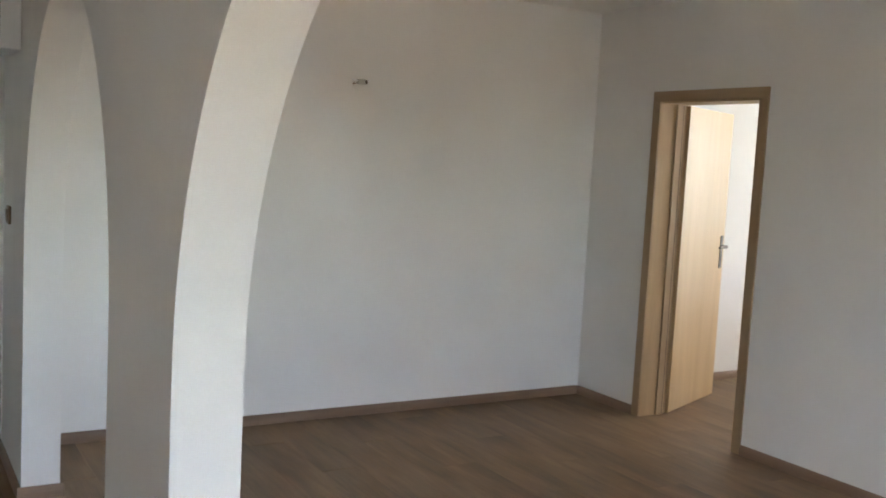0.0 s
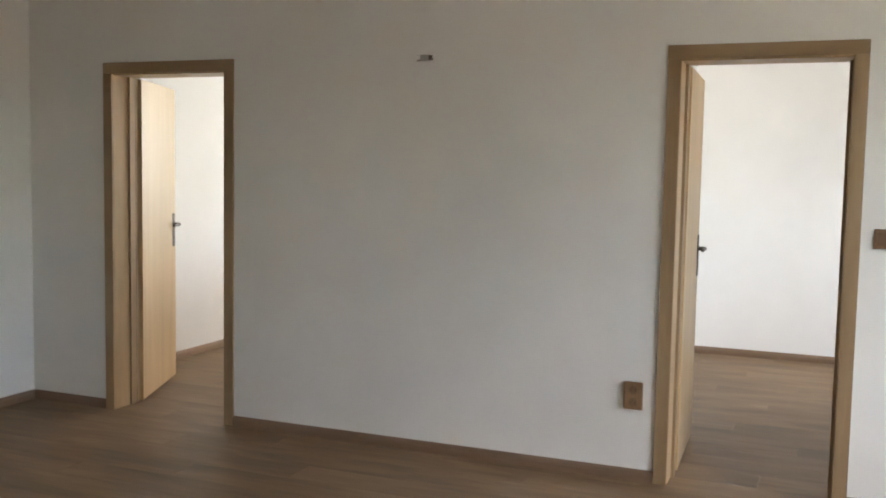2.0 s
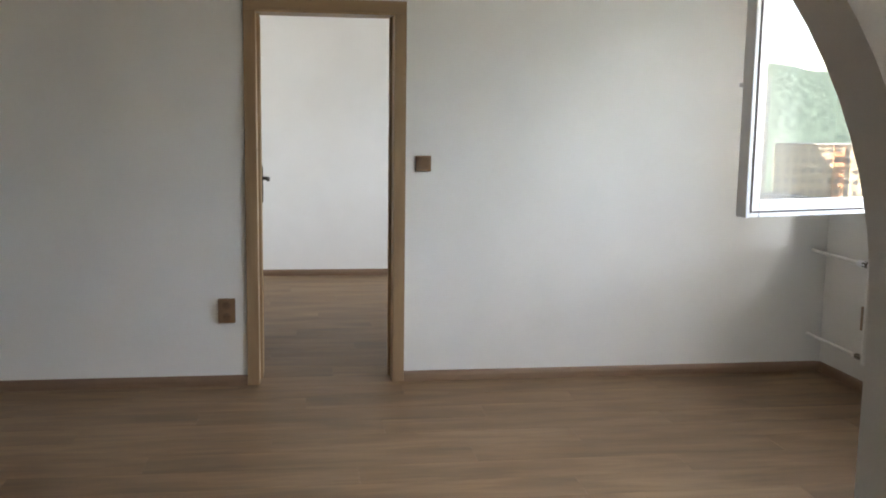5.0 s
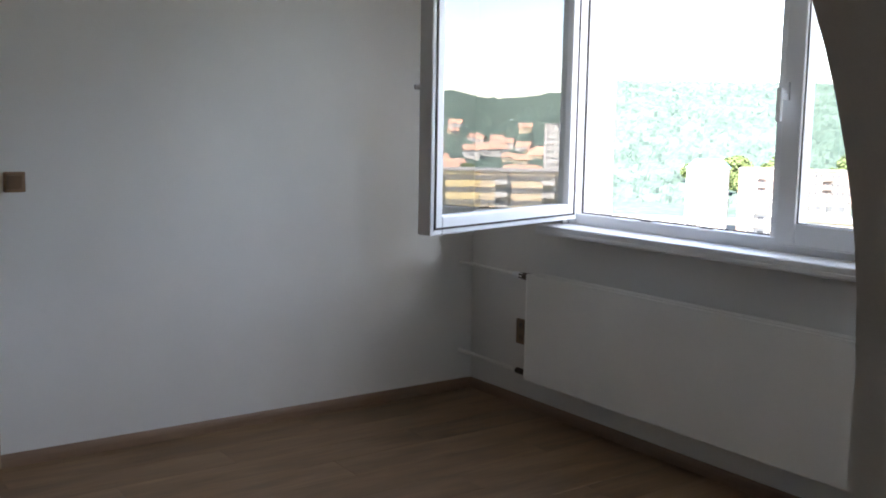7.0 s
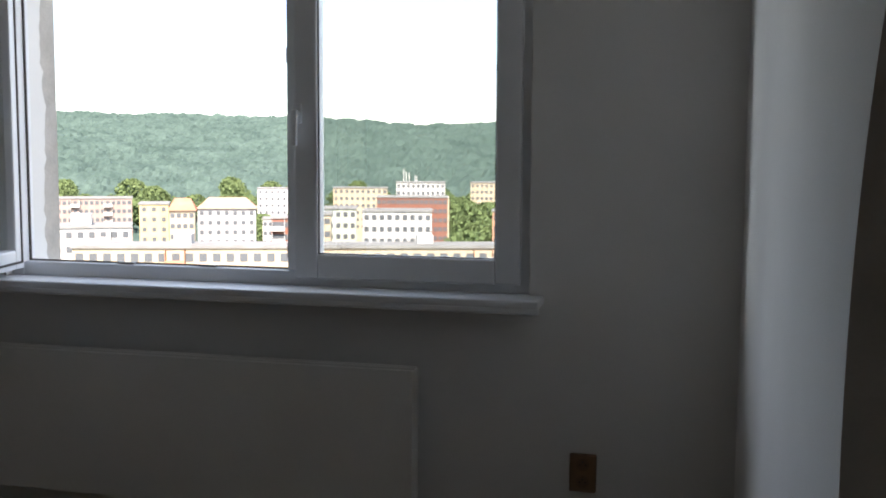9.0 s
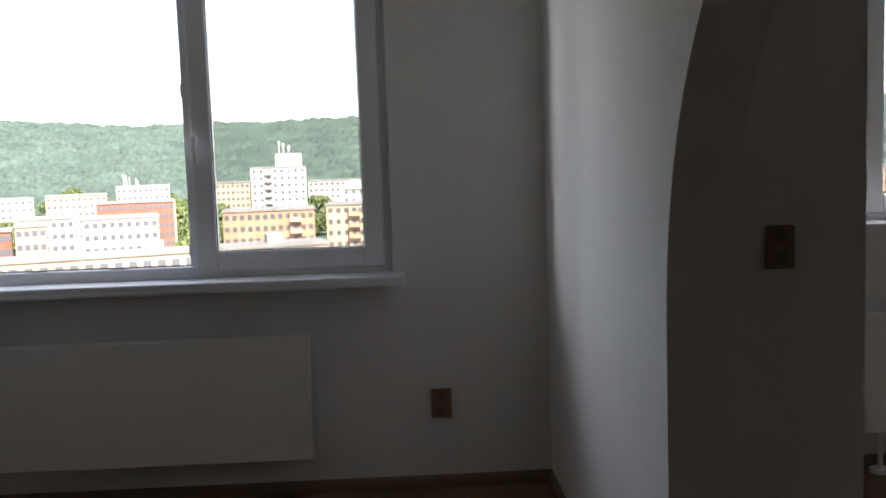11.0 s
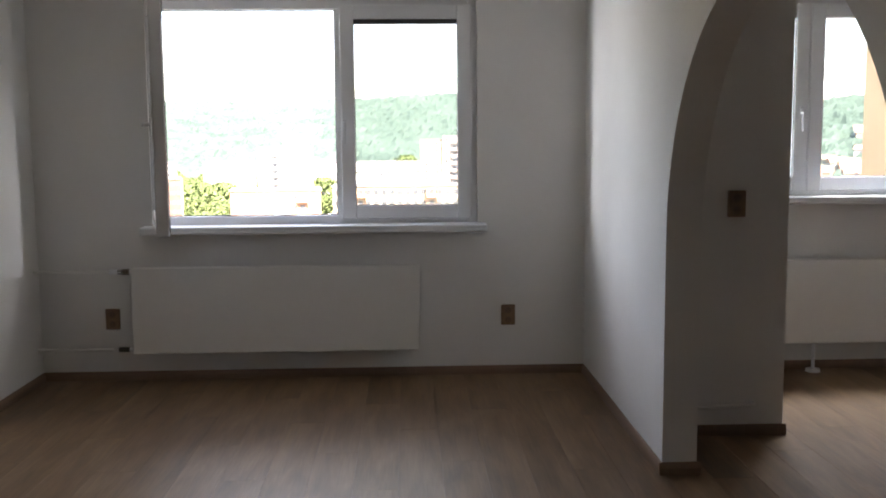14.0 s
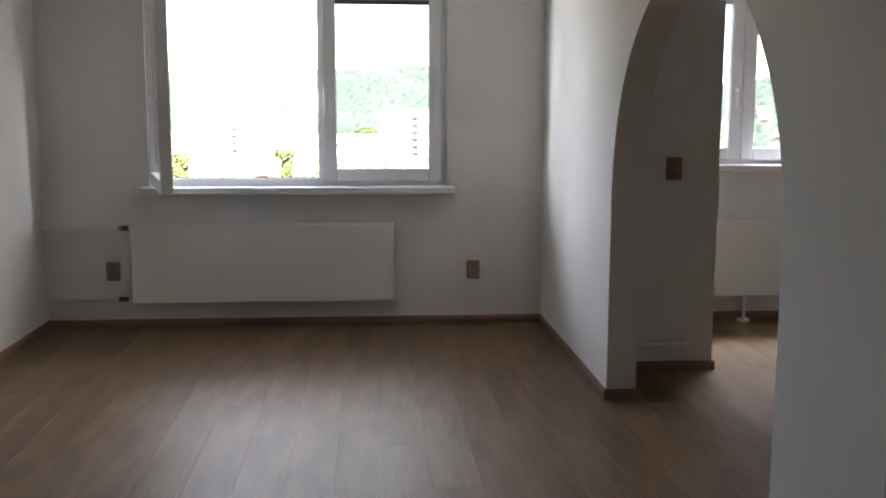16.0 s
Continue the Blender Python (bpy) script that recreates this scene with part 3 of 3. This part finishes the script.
def light_switch(name, m, label):
    e = empty(name, m, label, "switch", "light switches")
    part("plate", box(-0.042, -0.014, -0.042, 0.042, -0.001, 0.042, 0.005), M_SOCK, e)
    r = part("rocker", box(-0.029, -0.020, -0.029, 0.029, -0.012, 0.029, 0.004), M_SOCKI, e)
    r.matrix_basis = pose(0, 0, 0, 3, 0, 0)
    return e




socket("wall_socket", pose(0.452, 0, 0.396), True)
socket("wall_socket", pose(2.962, 0, 0.388), True)
socket("wall_socket", pose(0, -3.388, 0.408, 0, 0, 90), True)
socket("wall_socket", pose(-2.6, -3.62, 0.45, 0, 0, 180), True)
light_switch("light_switch", pose(0, -2.350, 1.191, 0, 0, 90), "brown plastic light switch beside the open door")
socket("wall_socket", pose(3.952, SHY, 1.180), True)
light_switch("light_switch", pose(W2, -6.80, 1.19, 0, 0, 90), "brown plastic light switch near the back corner")


M_TERM = plain("grey_terminal", (0.40, 0.39, 0.37), 0.5)


# ---- lamp outlets: bare wires with a terminal ----
def lamp_wires(name, m):
    e = empty(name, m, "bare lamp wires with a white terminal block on the wall", "cable outlet", "lamp outlets")
    part("patch", rod((0, -0.0005, 0), (0, -0.004, 0), 0.034, 20), M_WALL, e)
    part("terminal", box(-0.026, -0.040, -0.012, 0.008, -0.016, 0.010, 0.003), M_TERM, e)
    part("terminal_cap", box(0.008, -0.036, -0.010, 0.020, -0.018, 0.008, 0.002), M_SOCKD, e, "dark terminal end")
    tube("wire", [(-0.03, -0.002, 0.004), (-0.05, -0.020, 0.012), (-0.04, -0.035, 0.006), (-0.02, -0.030, 0.0)], 0.0022, M_PVC, e)
    tube("wire", [(-0.03, -0.002, -0.004), (-0.045, -0.022, -0.012), (-0.022, -0.026, -0.006)], 0.0022, M_SOCKI, e)
    tube("wire", [(0.020, -0.028, 0.0), (0.034, -0.034, 0.010), (0.030, -0.02, 0.016)], 0.0020, M_PVC, e)


LAMP = Matrix.Diagonal((1.3, 1.3, 1.3, 1))
lamp_wires("lamp_wires", pose(0, -4.459, 2.004, 0, 0, 90) @ LAMP)
lamp_wires("lamp_wires", pose(1.742, YB, 1.965, 0, 0, 180) @ LAMP)

# ---- fuse box high on the partition, kitchen side ----
fuse = empty("fuse_box", pose(W2, -6.66, 1.915), "white fuse box with a dark slot, high on the partition", "fuse box")
part("body", box(0.001, -0.19, 0.0, 0.115, 0.19, 0.40, 0.006), M_PVC, fuse)
part("door", box(0.115, -0.175, 0.015, 0.121, 0.175, 0.385, 0.003), M_RAD, fuse)
part("slot", box(0.085, 0.190, 0.055, 0.108, 0.193, 0.24), M_SOCKD, fuse, "dark slot in the side of the box")

# ---- floor planks ----
plank_field(XR, XE, YB, 0.0)


# ---- the town outside ----
GZ = -33.0
OX, OY, OZ = 2.6, -4.0, 1.55      # a point in the room from which the town's bearings are given


DIP = -0.6                        # the bearings' level lies this much below the true one, in degrees


def bearing(az, d):
    a = radians(az + 1.1 + 0.11 * max(0.0, az - 14) + 3.8 * min(1.0, max(0.0, (-8 - az) / 6)))
    return OX - d * math.sin(a), OY + d * math.cos(a)


def ground_sheet():
    bm = bmesh.new()
    vs = [bm.verts.new(v) for v in ((-3500, -3500, GZ), (3500, -3500, GZ), (3500, 3500, GZ), (-3500, 3500, GZ))]
    bm.faces.new(vs)
    return bm


tagged(part("ground", ground_sheet(), M_GROUND), "green and grey valley ground of the town", "ground", kind="structure")

# own building: the storeys below, the storey above and the wing beside the kitchen window
own = empty("own_building", pose(2, -3, GZ), "tall ochre panel apartment building with a projecting wing", "building", kind="structure")
for nm, b in (("lower_storeys", (-9, -12, GZ, 7.38, TF - 0.02, -0.26)), ("upper_storeys", (-9, -12, H + 0.21, 7.38, TF - 0.02, 9.0)), ("wing", (7.4, -12, GZ, 14, 4.5, 9.0))):
    q = part(nm, box(*b), M_BEIGE, own)
    q.matrix_parent_inverse = own.matrix_basis.inverted()


def paint(name, c, s=0.08):
    d = tuple(max(0, v - s) for v in c)
    return surface(name, d, c, 0.25, 3.0, 0.9, 0.0, spec=0.2)


C_WHITE = paint("facade_white", (0.52, 0.51, 0.49))
C_CREAM = paint("facade_cream", (0.47, 0.40, 0.30))
C_YELLOW = paint("facade_yellow", (0.50, 0.42, 0.25))
C_BRICK = paint("facade_brick", (0.26, 0.13, 0.10), 0.05)
C_SALMON = paint("facade_salmon", (0.48, 0.29, 0.21))
C_GREY = paint("facade_grey", (0.42, 0.42, 0.41))
C_BROWN = paint("facade_brown", (0.36, 0.28, 0.25))
C_GREEN = paint("facade_pale_green", (0.50, 0.52, 0.44))
C_ORANGE = paint("balcony_orange", (0.48, 0.27, 0.18))
C_RED = paint("roof_red", (0.46, 0.22, 0.16))
C_BLUE = paint("roof_blue", (0.20, 0.42, 0.52))
C_TILE = paint("roof_tile", (0.42, 0.28, 0.22))


def box_mesh(name, w, d, h, mat):
    return mesh_from(name, box(-w / 2, -d / 2, 0, w / 2, d / 2, h), mat)


def far(d):
    """Distances as paced off on the town's map, in metres."""
    return 1.7 * d if d <= 205 else 350 + 0.5 * (d - 205)


def block(az0, az1, dist, el, mat, label, depth=13.0, storeys=3, cols=None, loggia=(), log_mat=None, turn=0.0, top=None, boxes=(), side=False, roof="flat", roof_mat=None, win=(1.15, 1.25), gable=None):
    """A panel block whose front spans two bearings; el is the elevation of its roofline in degrees.
    storeys: the rows of windows built down from the roof. loggia: columns that hold balconies."""
    azm = (az0 + az1) / 2
    more = 1.5 if dist <= 205 else 1.25
    dist = far(dist)
    w = 2 * dist * math.tan(radians(abs(az0 - az1) / 2))
    x, y = bearing(azm, dist)
    zt = OZ + dist * math.tan(radians(el - DIP))
    h = zt - GZ
    e = empty("apartment_block", pose(x, y, GZ, 0, 0, azm + turn), label, "building", "town blocks")
    part("wall", box(-w / 2, 0, 0, w / 2, depth, h), mat, e)
    if top:
        part("top_storey", box(-w / 2 - 0.02, -0.06, h - 3.0, w / 2 + 0.02, depth, h + 0.02), top, e)
    if gable:
        part("gable", box(w / 2 + 0.01, -0.05, 0, w / 2 + 0.55, depth, h + 0.2), gable, e)
    if roof == "flat":
        bm = box(-w / 2 - 0.25, -0.3, h, w / 2 + 0.25, depth + 0.25, h + 0.45)
        part("roof", bm, roof_mat or M_ROOF, e)
    else:
        bm = bmesh.new()
        pts = [(-w / 2 - 0.5, -0.6, h), (w / 2 + 0.5, -0.6, h), (w / 2 + 0.5, depth + 0.6, h), (-w / 2 - 0.5, depth + 0.6, h), (-w / 2 + w * 0.18, depth / 2, h + 3.2), (w / 2 - w * 0.18, depth / 2, h + 3.2)]
        v = [bm.verts.new(p) for p in pts]
        for f in ((0, 1, 5, 4), (2, 3, 4, 5), (1, 2, 5), (3, 0, 4), (3, 2, 1, 0)):
            bm.faces.new([v[i] for i in f])
        part("roof", bm, roof_mat or C_TILE, e)
    for bx, bw, bh in boxes:
        part("roof_hut", box(bx * w - bw / 2, depth * 0.3, h + 0.44, bx * w + bw / 2, depth * 0.35 + min(4, bw), h + 0.44 + bh, 0.05, 1), C_GREY, e, "grey lift hut on the roof")
    cols = max(2, int(cols * more)) if cols else max(2, int(w / 3.0))
    loggia = [int(c * more) for c in loggia]
    storeys = min(int(storeys * 1.7) + 1, int((h - 1) / 2.9))
    wm = mesh_from("window", add_box(box(-win[0] / 2, -0.05, 0, win[0] / 2, 0.03, win[1]), -0.05, -0.08, 0, 0.05, 0.0, win[1]), M_DARKWIN)
    lm = None
    if loggia:
        bm = box(-1.45, -1.1, -0.15, 1.45, -0.02, 0.0)
        add_box(bm, -1.45, -1.15, -0.1, 1.45, -1.05, 1.0)
        add_box(bm, -1.45, -1.05, -0.1, -1.37, -0.02, 2.6)
        add_box(bm, 1.37, -1.05, -0.1, 1.45, -0.02, 2.6)
        lm = mesh_from("balcony", bm, log_mat or C_ORANGE)
    for r in range(storeys):
        z = h - 0.75 - win[1] - r * 2.9
        for c in range(cols):
            cx = -w / 2 + (c + 0.5) * w / cols
            q = new("window", wm)
            q.parent = e
            q.location = (cx, -0.02, z)
            if c in loggia:
                b = new("balcony", lm)
                b.parent = e
                b.location = (cx, 0, z - 0.75)
        if side:
            for c in range(2):
                q = new("window", wm)
                q.parent = e
                q.matrix_basis = pose(w / 2 + 0.02, depth * (0.3 + 0.4 * c), z, 0, 0, 90)
    return e


# the long cream block close by
block(33.0, 3.0, 86, -5.72, C_CREAM, "long low cream panel block with orange balconies", 7, 4, 26, (5, 13, 20), C_ORANGE, boxes=((-0.30, 2.6, 1.5), (0.17, 2.6, 1.4), (0.40, 2.4, 1.4)))
# blocks behind it
block(9.4, 4.1, 142, -3.50, C_SALMON, "salmon panel block with a pale balcony column", 12, 5, 8, (6,), C_CREAM)
block(3.4, -7.0, 146, -3.33, C_CREAM, "long cream panel block with salmon roof huts", 12, 5, 15, (2, 8), C_SALMON, boxes=((-0.27, 3.5, 2.2), (0.12, 3.5, 2.4), (0.42, 3.5, 2.2)))
block(16.3, 12.1, 182, -2.70, C_BRICK, "red brick coloured block with rows of windows", 12, 6, 10, (), gable=C_CREAM, side=False)
block(17.0, 12.9, 140, -3.55, C_WHITE, "bright white stepped block with small windows", 12, 4, 6)
block(20.0, 17.0, 150, -3.40, C_GREEN, "pale green panel block", 12, 4, 5)
block(21.7, 20.0, 132, -3.95, C_BRICK, "small red brick block", 10, 4, 4, (1,), C_WHITE)
block(20.0, 18.4, 128, -3.75, C_CREAM, "cream end house beside the brick block", 10, 3, 3)
block(25.6, 22.3, 175, -3.35, C_GREY, "grey house with a hipped tile roof", 12, 4, 5, roof="hip")
block(22.2, 20.4, 180, -4.0, C_WHITE, "low white house with a flat roof", 10, 2, 4)
block(28.4, 26.8, 170, -3.10, C_YELLOW, "yellow gable of a panel block", 12, 5, 2)
block(26.9, 25.5, 160, -3.45, C_CREAM, "low house with a red roof", 10, 3, 3, roof="hip", roof_mat=C_RED)
block(34.4, 28.4, 205, -2.75, C_BROWN, "long brown terrace of flats with white lintels", 12, 5, 14, (3, 7, 11), C_WHITE)
block(33.8, 28.4, 122, -4.40, C_WHITE, "white panel block with balconies", 12, 4, 6, (1, 4), C_WHITE, boxes=((0.0, 4, 2.2),))
block(36.8, 34.5, 200, -2.75, C_WHITE, "white house with a blue roof", 12, 4, 4, roof="hip", roof_mat=C_BLUE)
# towers and far blocks
t1 = block(7.7, 4.5, 300, -0.98, C_WHITE, "tall white tower block with antennas on its roof", 16, 9, 7, (2,), C_GREY)
wt = 2 * far(300) * math.tan(radians(1.6))
ht = OZ + far(300) * math.tan(radians(-0.98 - DIP)) - GZ
part("penthouse", box(-1.0, 2, ht + 0.4, wt / 2 - 1.5, 13, ht + 5.6), C_WHITE, t1)
for k, ax in enumerate((0.6, 2.4, 4.6)):
    part("antenna", add_rod(rod((ax, 6, ht + 5.5), (ax, 6, ht + 11.0 - k), 0.2, 8), (ax, 6, ht + 9.2 - k), (ax, 6, ht + 10.8 - k), 0.5, 8), C_WHITE, t1, "white antenna mast")
block(-1.9, -3.2, 300, -0.56, C_CREAM, "beige stair tower of a high block", 14, 9, 2)
block(-3.2, -6.5, 296, -0.36, C_WHITE, "tall white tower block with brown loggias", 14, 9, 6, (1,), C_BROWN)
block(2.4, -0.2, 262, -2.38, C_WHITE, "white pavilion with a wide flat roof", 14, 2, 5, roof="hip", roof_mat=C_WHITE)
block(22.6, 18.8, 340, -2.20, C_WHITE, "far row of white blocks", 12, 3, 9)
block(10.8, 7.8, 390, -1.78, C_CREAM, "far cream panel block under the hill", 12, 3, 9)
block(4.4, -1.9, 400, -1.85, C_WHITE, "far row of white panel blocks", 12, 3, 16)
t2 = block(15.2, 12.3, 300, -1.80, C_WHITE, "white far block with a cluster of masts", 14, 4, 8)
for k, ax in enumerate((-7.2, -6.2, -5.0, -2.5, -1.8)):
    h2 = OZ + far(300) * math.tan(radians(-1.8 - DIP)) - GZ
    part("mast", rod((ax, 5, h2), (ax, 5, h2 + 5.4 - 0.7 * k), 0.2, 8), C_WHITE, t2, "thin white mast")
block(18.6, 15.4, 310, -2.15, C_CREAM, "far cream blocks among trees", 12, 3, 8)
# the quarter that the open sash mirrors
block(-17.0, -25.7, 132, -3.25, C_CREAM, "long cream panel block with loggia columns", 12, 7, 17, (3, 9, 14), C_GREY)
block(-25.75, -30.5, 132, -3.25, C_YELLOW, "yellow painted section of a panel block", 12, 7, 9, (5,), C_WHITE)
block(-12.0, -16.9, 134, -3.30, C_CREAM, "cream panel block with small windows", 12, 6, 9, (4,), C_GREY)
block(-16.4, -21.3, 225, -1.55, C_GREY, "grey slab with bands of windows", 14, 7, 12)
block(-20.5, -22.3, 420, -0.35, C_WHITE, "white blocks on the hillside", 12, 5, 5)
block(-18.0, -19.6, 430, -0.55, C_WHITE, "white block standing on the hillside", 12, 5, 5)
block(-36.4, -38.4, 160, 1.75, C_WHITE, "tall white tower block with a flat roof", 14, 12, 4, (1,), C_GREY)
block(-38.6, -43.5, 260, 0.95, C_GREY, "row of tall grey blocks", 14, 9, 9, (2, 5), C_CREAM)
block(-30.6, -36.0, 170, -2.0, C_CREAM, "cream panel block with flat roof", 12, 6, 8, (3,), C_ORANGE)
block(-5.0, -12.0, 220, -2.9, C_WHITE, "white panel block with flat roof", 12, 5, 12, (5,), C_CREAM)

# red-roofed houses on the opposite slope
hr = random.Random(11)


def slope_house(az, d, z, s):
    x, y = bearing(az, d)
    e = empty("slope_house", pose(x, y, z - 6, 0, 0, az + hr.uniform(-25, 25)), "small pale house with a red tile roof on the slope", "house", "houses on the slope")
    part("wall", box(-5 * s, 0, 0, 5 * s, 8 * s, 6 + 4.5 * s), C_CREAM if hr.random() < 0.5 else C_WHITE, e)
    bm = bmesh.new()
    h0 = 6 + 4.5 * s
    v = [bm.verts.new(p) for p in ((-5.6 * s, -0.6, h0), (5.6 * s, -0.6, h0), (5.6 * s, 8.6 * s, h0), (-5.6 * s, 8.6 * s, h0), (-5.6 * s, 4 * s, h0 + 3.6 * s), (5.6 * s, 4 * s, h0 + 3.6 * s))]
    for f in ((0, 1, 5, 4), (2, 3, 4, 5), (1, 2, 5), (3, 0, 4), (3, 2, 1, 0)):
        bm.faces.new([v[i] for i in f])
    part("roof", bm, C_TILE, e)
    part("window", box(-1.6 * s, -0.05, 6 + 1.2 * s, 1.6 * s, 0.02, 6 + 2.8 * s), M_DARKWIN, e)


# ---- forested hills ----
RIDGE = [(-95, 3.0), (-60, 3.0), (-40, 2.75), (-33, 1.9), (-28, 1.45), (-25.5, 0.95), (-20.5, 1.5), (-17, 2.3), (-10, 2.1), (-4, 2.0), (6, 1.66), (14, 1.6), (20, 1.95), (33, 2.0), (50, 2.4), (90, 2.2)]


def ridge_el(az):
    for (a, ea), (b, eb) in zip(RIDGE, RIDGE[1:]):
        if a <= az <= b:
            t = (az - a) / (b - a)
            t = t * t * (3 - 2 * t)
            return ea + (eb - ea) * t
    return 2.0


def hill_z(az, d):
    """The slope's height: flat at the town, steeper above, rounded at the ridge."""
    zr = OZ + 1180 * math.tan(radians(ridge_el(az) - DIP))
    u = min(1.0, max(0.0, (d - 400) / 780))
    s = 0.30 * u + 0.70 * u * u * (3 - 2 * u)
    x, y = bearing(az, d)
    z = GZ + (zr - GZ) * s
    z += 9 * u * (1 - u) * 4 * noise.noise((x / 170, y / 170, 3.1)) + 3.5 * u * noise.noise((x / 60, y / 60, 7.7))
    if d > 1180:
        z -= (d - 1180) * 0.06
    return z


def forest():
    azs = [-95 + 0.17 * i for i in range(int(185 / 0.17) + 1)]
    ds = [400 + 6.5 * i for i in range(133)]
    verts, faces = [], []
    for d in ds:
        for az in azs:
            x, y = bearing(az, d)
            z = hill_z(az, d)
            if d > 440:
                z += 4.2 * noise.noise((x / 11.0, y / 11.0, 0.0)) + 3.2 * noise.noise((x / 5.0, y / 5.0, 5.0))
            verts.append((x, y, z))
    n = len(azs)
    for j in range(len(ds) - 1):
        for i in range(n - 1):
            a = j * n + i
            faces.append((a + 1, a, a + n, a + n + 1))
    me = bpy.data.meshes.new("forest_hills")
    me.from_pydata(verts, [], faces)
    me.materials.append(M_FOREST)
    return new("forest_hills", me)


tagged(forest(), "dense green deciduous forest covering the valley's hills", "forest", kind="stuff")

for k in range(58):
    az = hr.uniform(-31, -19.5)
    d = hr.uniform(470, 760)
    slope_house(az, d, hill_z(az, d), hr.uniform(0.7, 1.0))


# ---- trees between the blocks ----
def tree_mesh(seed, r, h):
    g = random.Random(seed)
    tr = rod((0, 0, 0), (0, 0, h * 0.45), r * 0.06, 8)
    for k in range(4):
        a = g.uniform(0, 6.28)
        add_rod(tr, (0, 0, h * (0.3 + 0.04 * k)), (math.cos(a) * r * 0.5, math.sin(a) * r * 0.5, h * 0.62), r * 0.035, 6, r * 0.015)
    verts, faces = [], []
    for k in range(1100):
        a, t = g.uniform(0, 6.28), g.random()
        zz = h * (0.30 + 0.70 * t)
        rr = r * math.sin(math.pi * min(0.97, 0.15 + 0.80 * t)) ** 0.7 * g.uniform(0.55, 1.08) * (1 + 0.22 * math.sin(3 * a + seed))
        c = Vector((rr * math.cos(a), rr * math.sin(a), zz))
        s = r * g.uniform(0.055, 0.12)
        q = Euler((g.uniform(0, 6), g.uniform(0, 6), g.uniform(0, 6))).to_matrix()
        b = len(verts)
        for p in ((-1, -0.7, 0), (1, -0.7, 0.25), (1, 0.7, 0), (-1, 0.7, 0.25)):
            verts.append(tuple(c + q @ Vector(p) * s))
        faces.append((b, b + 1, b + 2, b + 3))
    me = bpy.data.meshes.new("crown")
    me.from_pydata(verts, [], faces)
    me.materials.append(M_TREE)
    return mesh_from("trunk", tr, M_BARK), me


M_BARK = plain("bark", (0.09, 0.07, 0.05), 0.9)
KINDS = [tree_mesh(5 + k, 5.0 + k * 0.8, 13 + 1.6 * k) for k in range(4)]
PROTO = []
for trunk_me, crown_me in KINDS:
    e = empty("tree", pose(*bearing(11, 230), GZ), "broad green deciduous tree between the blocks", "tree", "trees between the blocks")
    for nm, me in (("trunk", trunk_me), ("crown", crown_me)):
        q = new(nm, me)
        q.parent = e
    PROTO.append(e)


def grove(n, az0, az1, d0, d1, lift):
    """Trees within bearings and distances; lift raises the ground under them on the valley's edge."""
    for k in range(n):
        az, d = hr.uniform(az0, az1), far(hr.uniform(d0, d1))
        x, y = bearing(az, d)
        s = hr.uniform(0.6, 0.95)
        copy_thing(PROTO[k % 4], pose(x, y, GZ + lift * hr.random(), 0, 0, hr.uniform(0, 360)) @ Matrix.Diagonal((s, s, s, 1)))


grove(26, 11.4, 9.3, 188, 270, 4)
grove(8, 1.5, -2.0, 270, 320, 2)
grove(12, 24.5, 18.5, 205, 300, 0)
grove(3, 27.0, 26.0, 100, 106, 0)
grove(10, 20, 16, 330, 390, 2)
grove(16, -16, -30, 330, 420, 4)

# light green trees along the foot of the hill
for k in range(110):
    az, d = hr.uniform(-9, 37), hr.uniform(425, 560)
    x, y = bearing(az, d)
    s = hr.uniform(0.75, 1.25)
    copy_thing(PROTO[k % 4], pose(x, y, hill_z(az, d) - 1.5, 0, 0, hr.uniform(0, 360)) @ Matrix.Diagonal((s, s, s * 0.85, 1)))
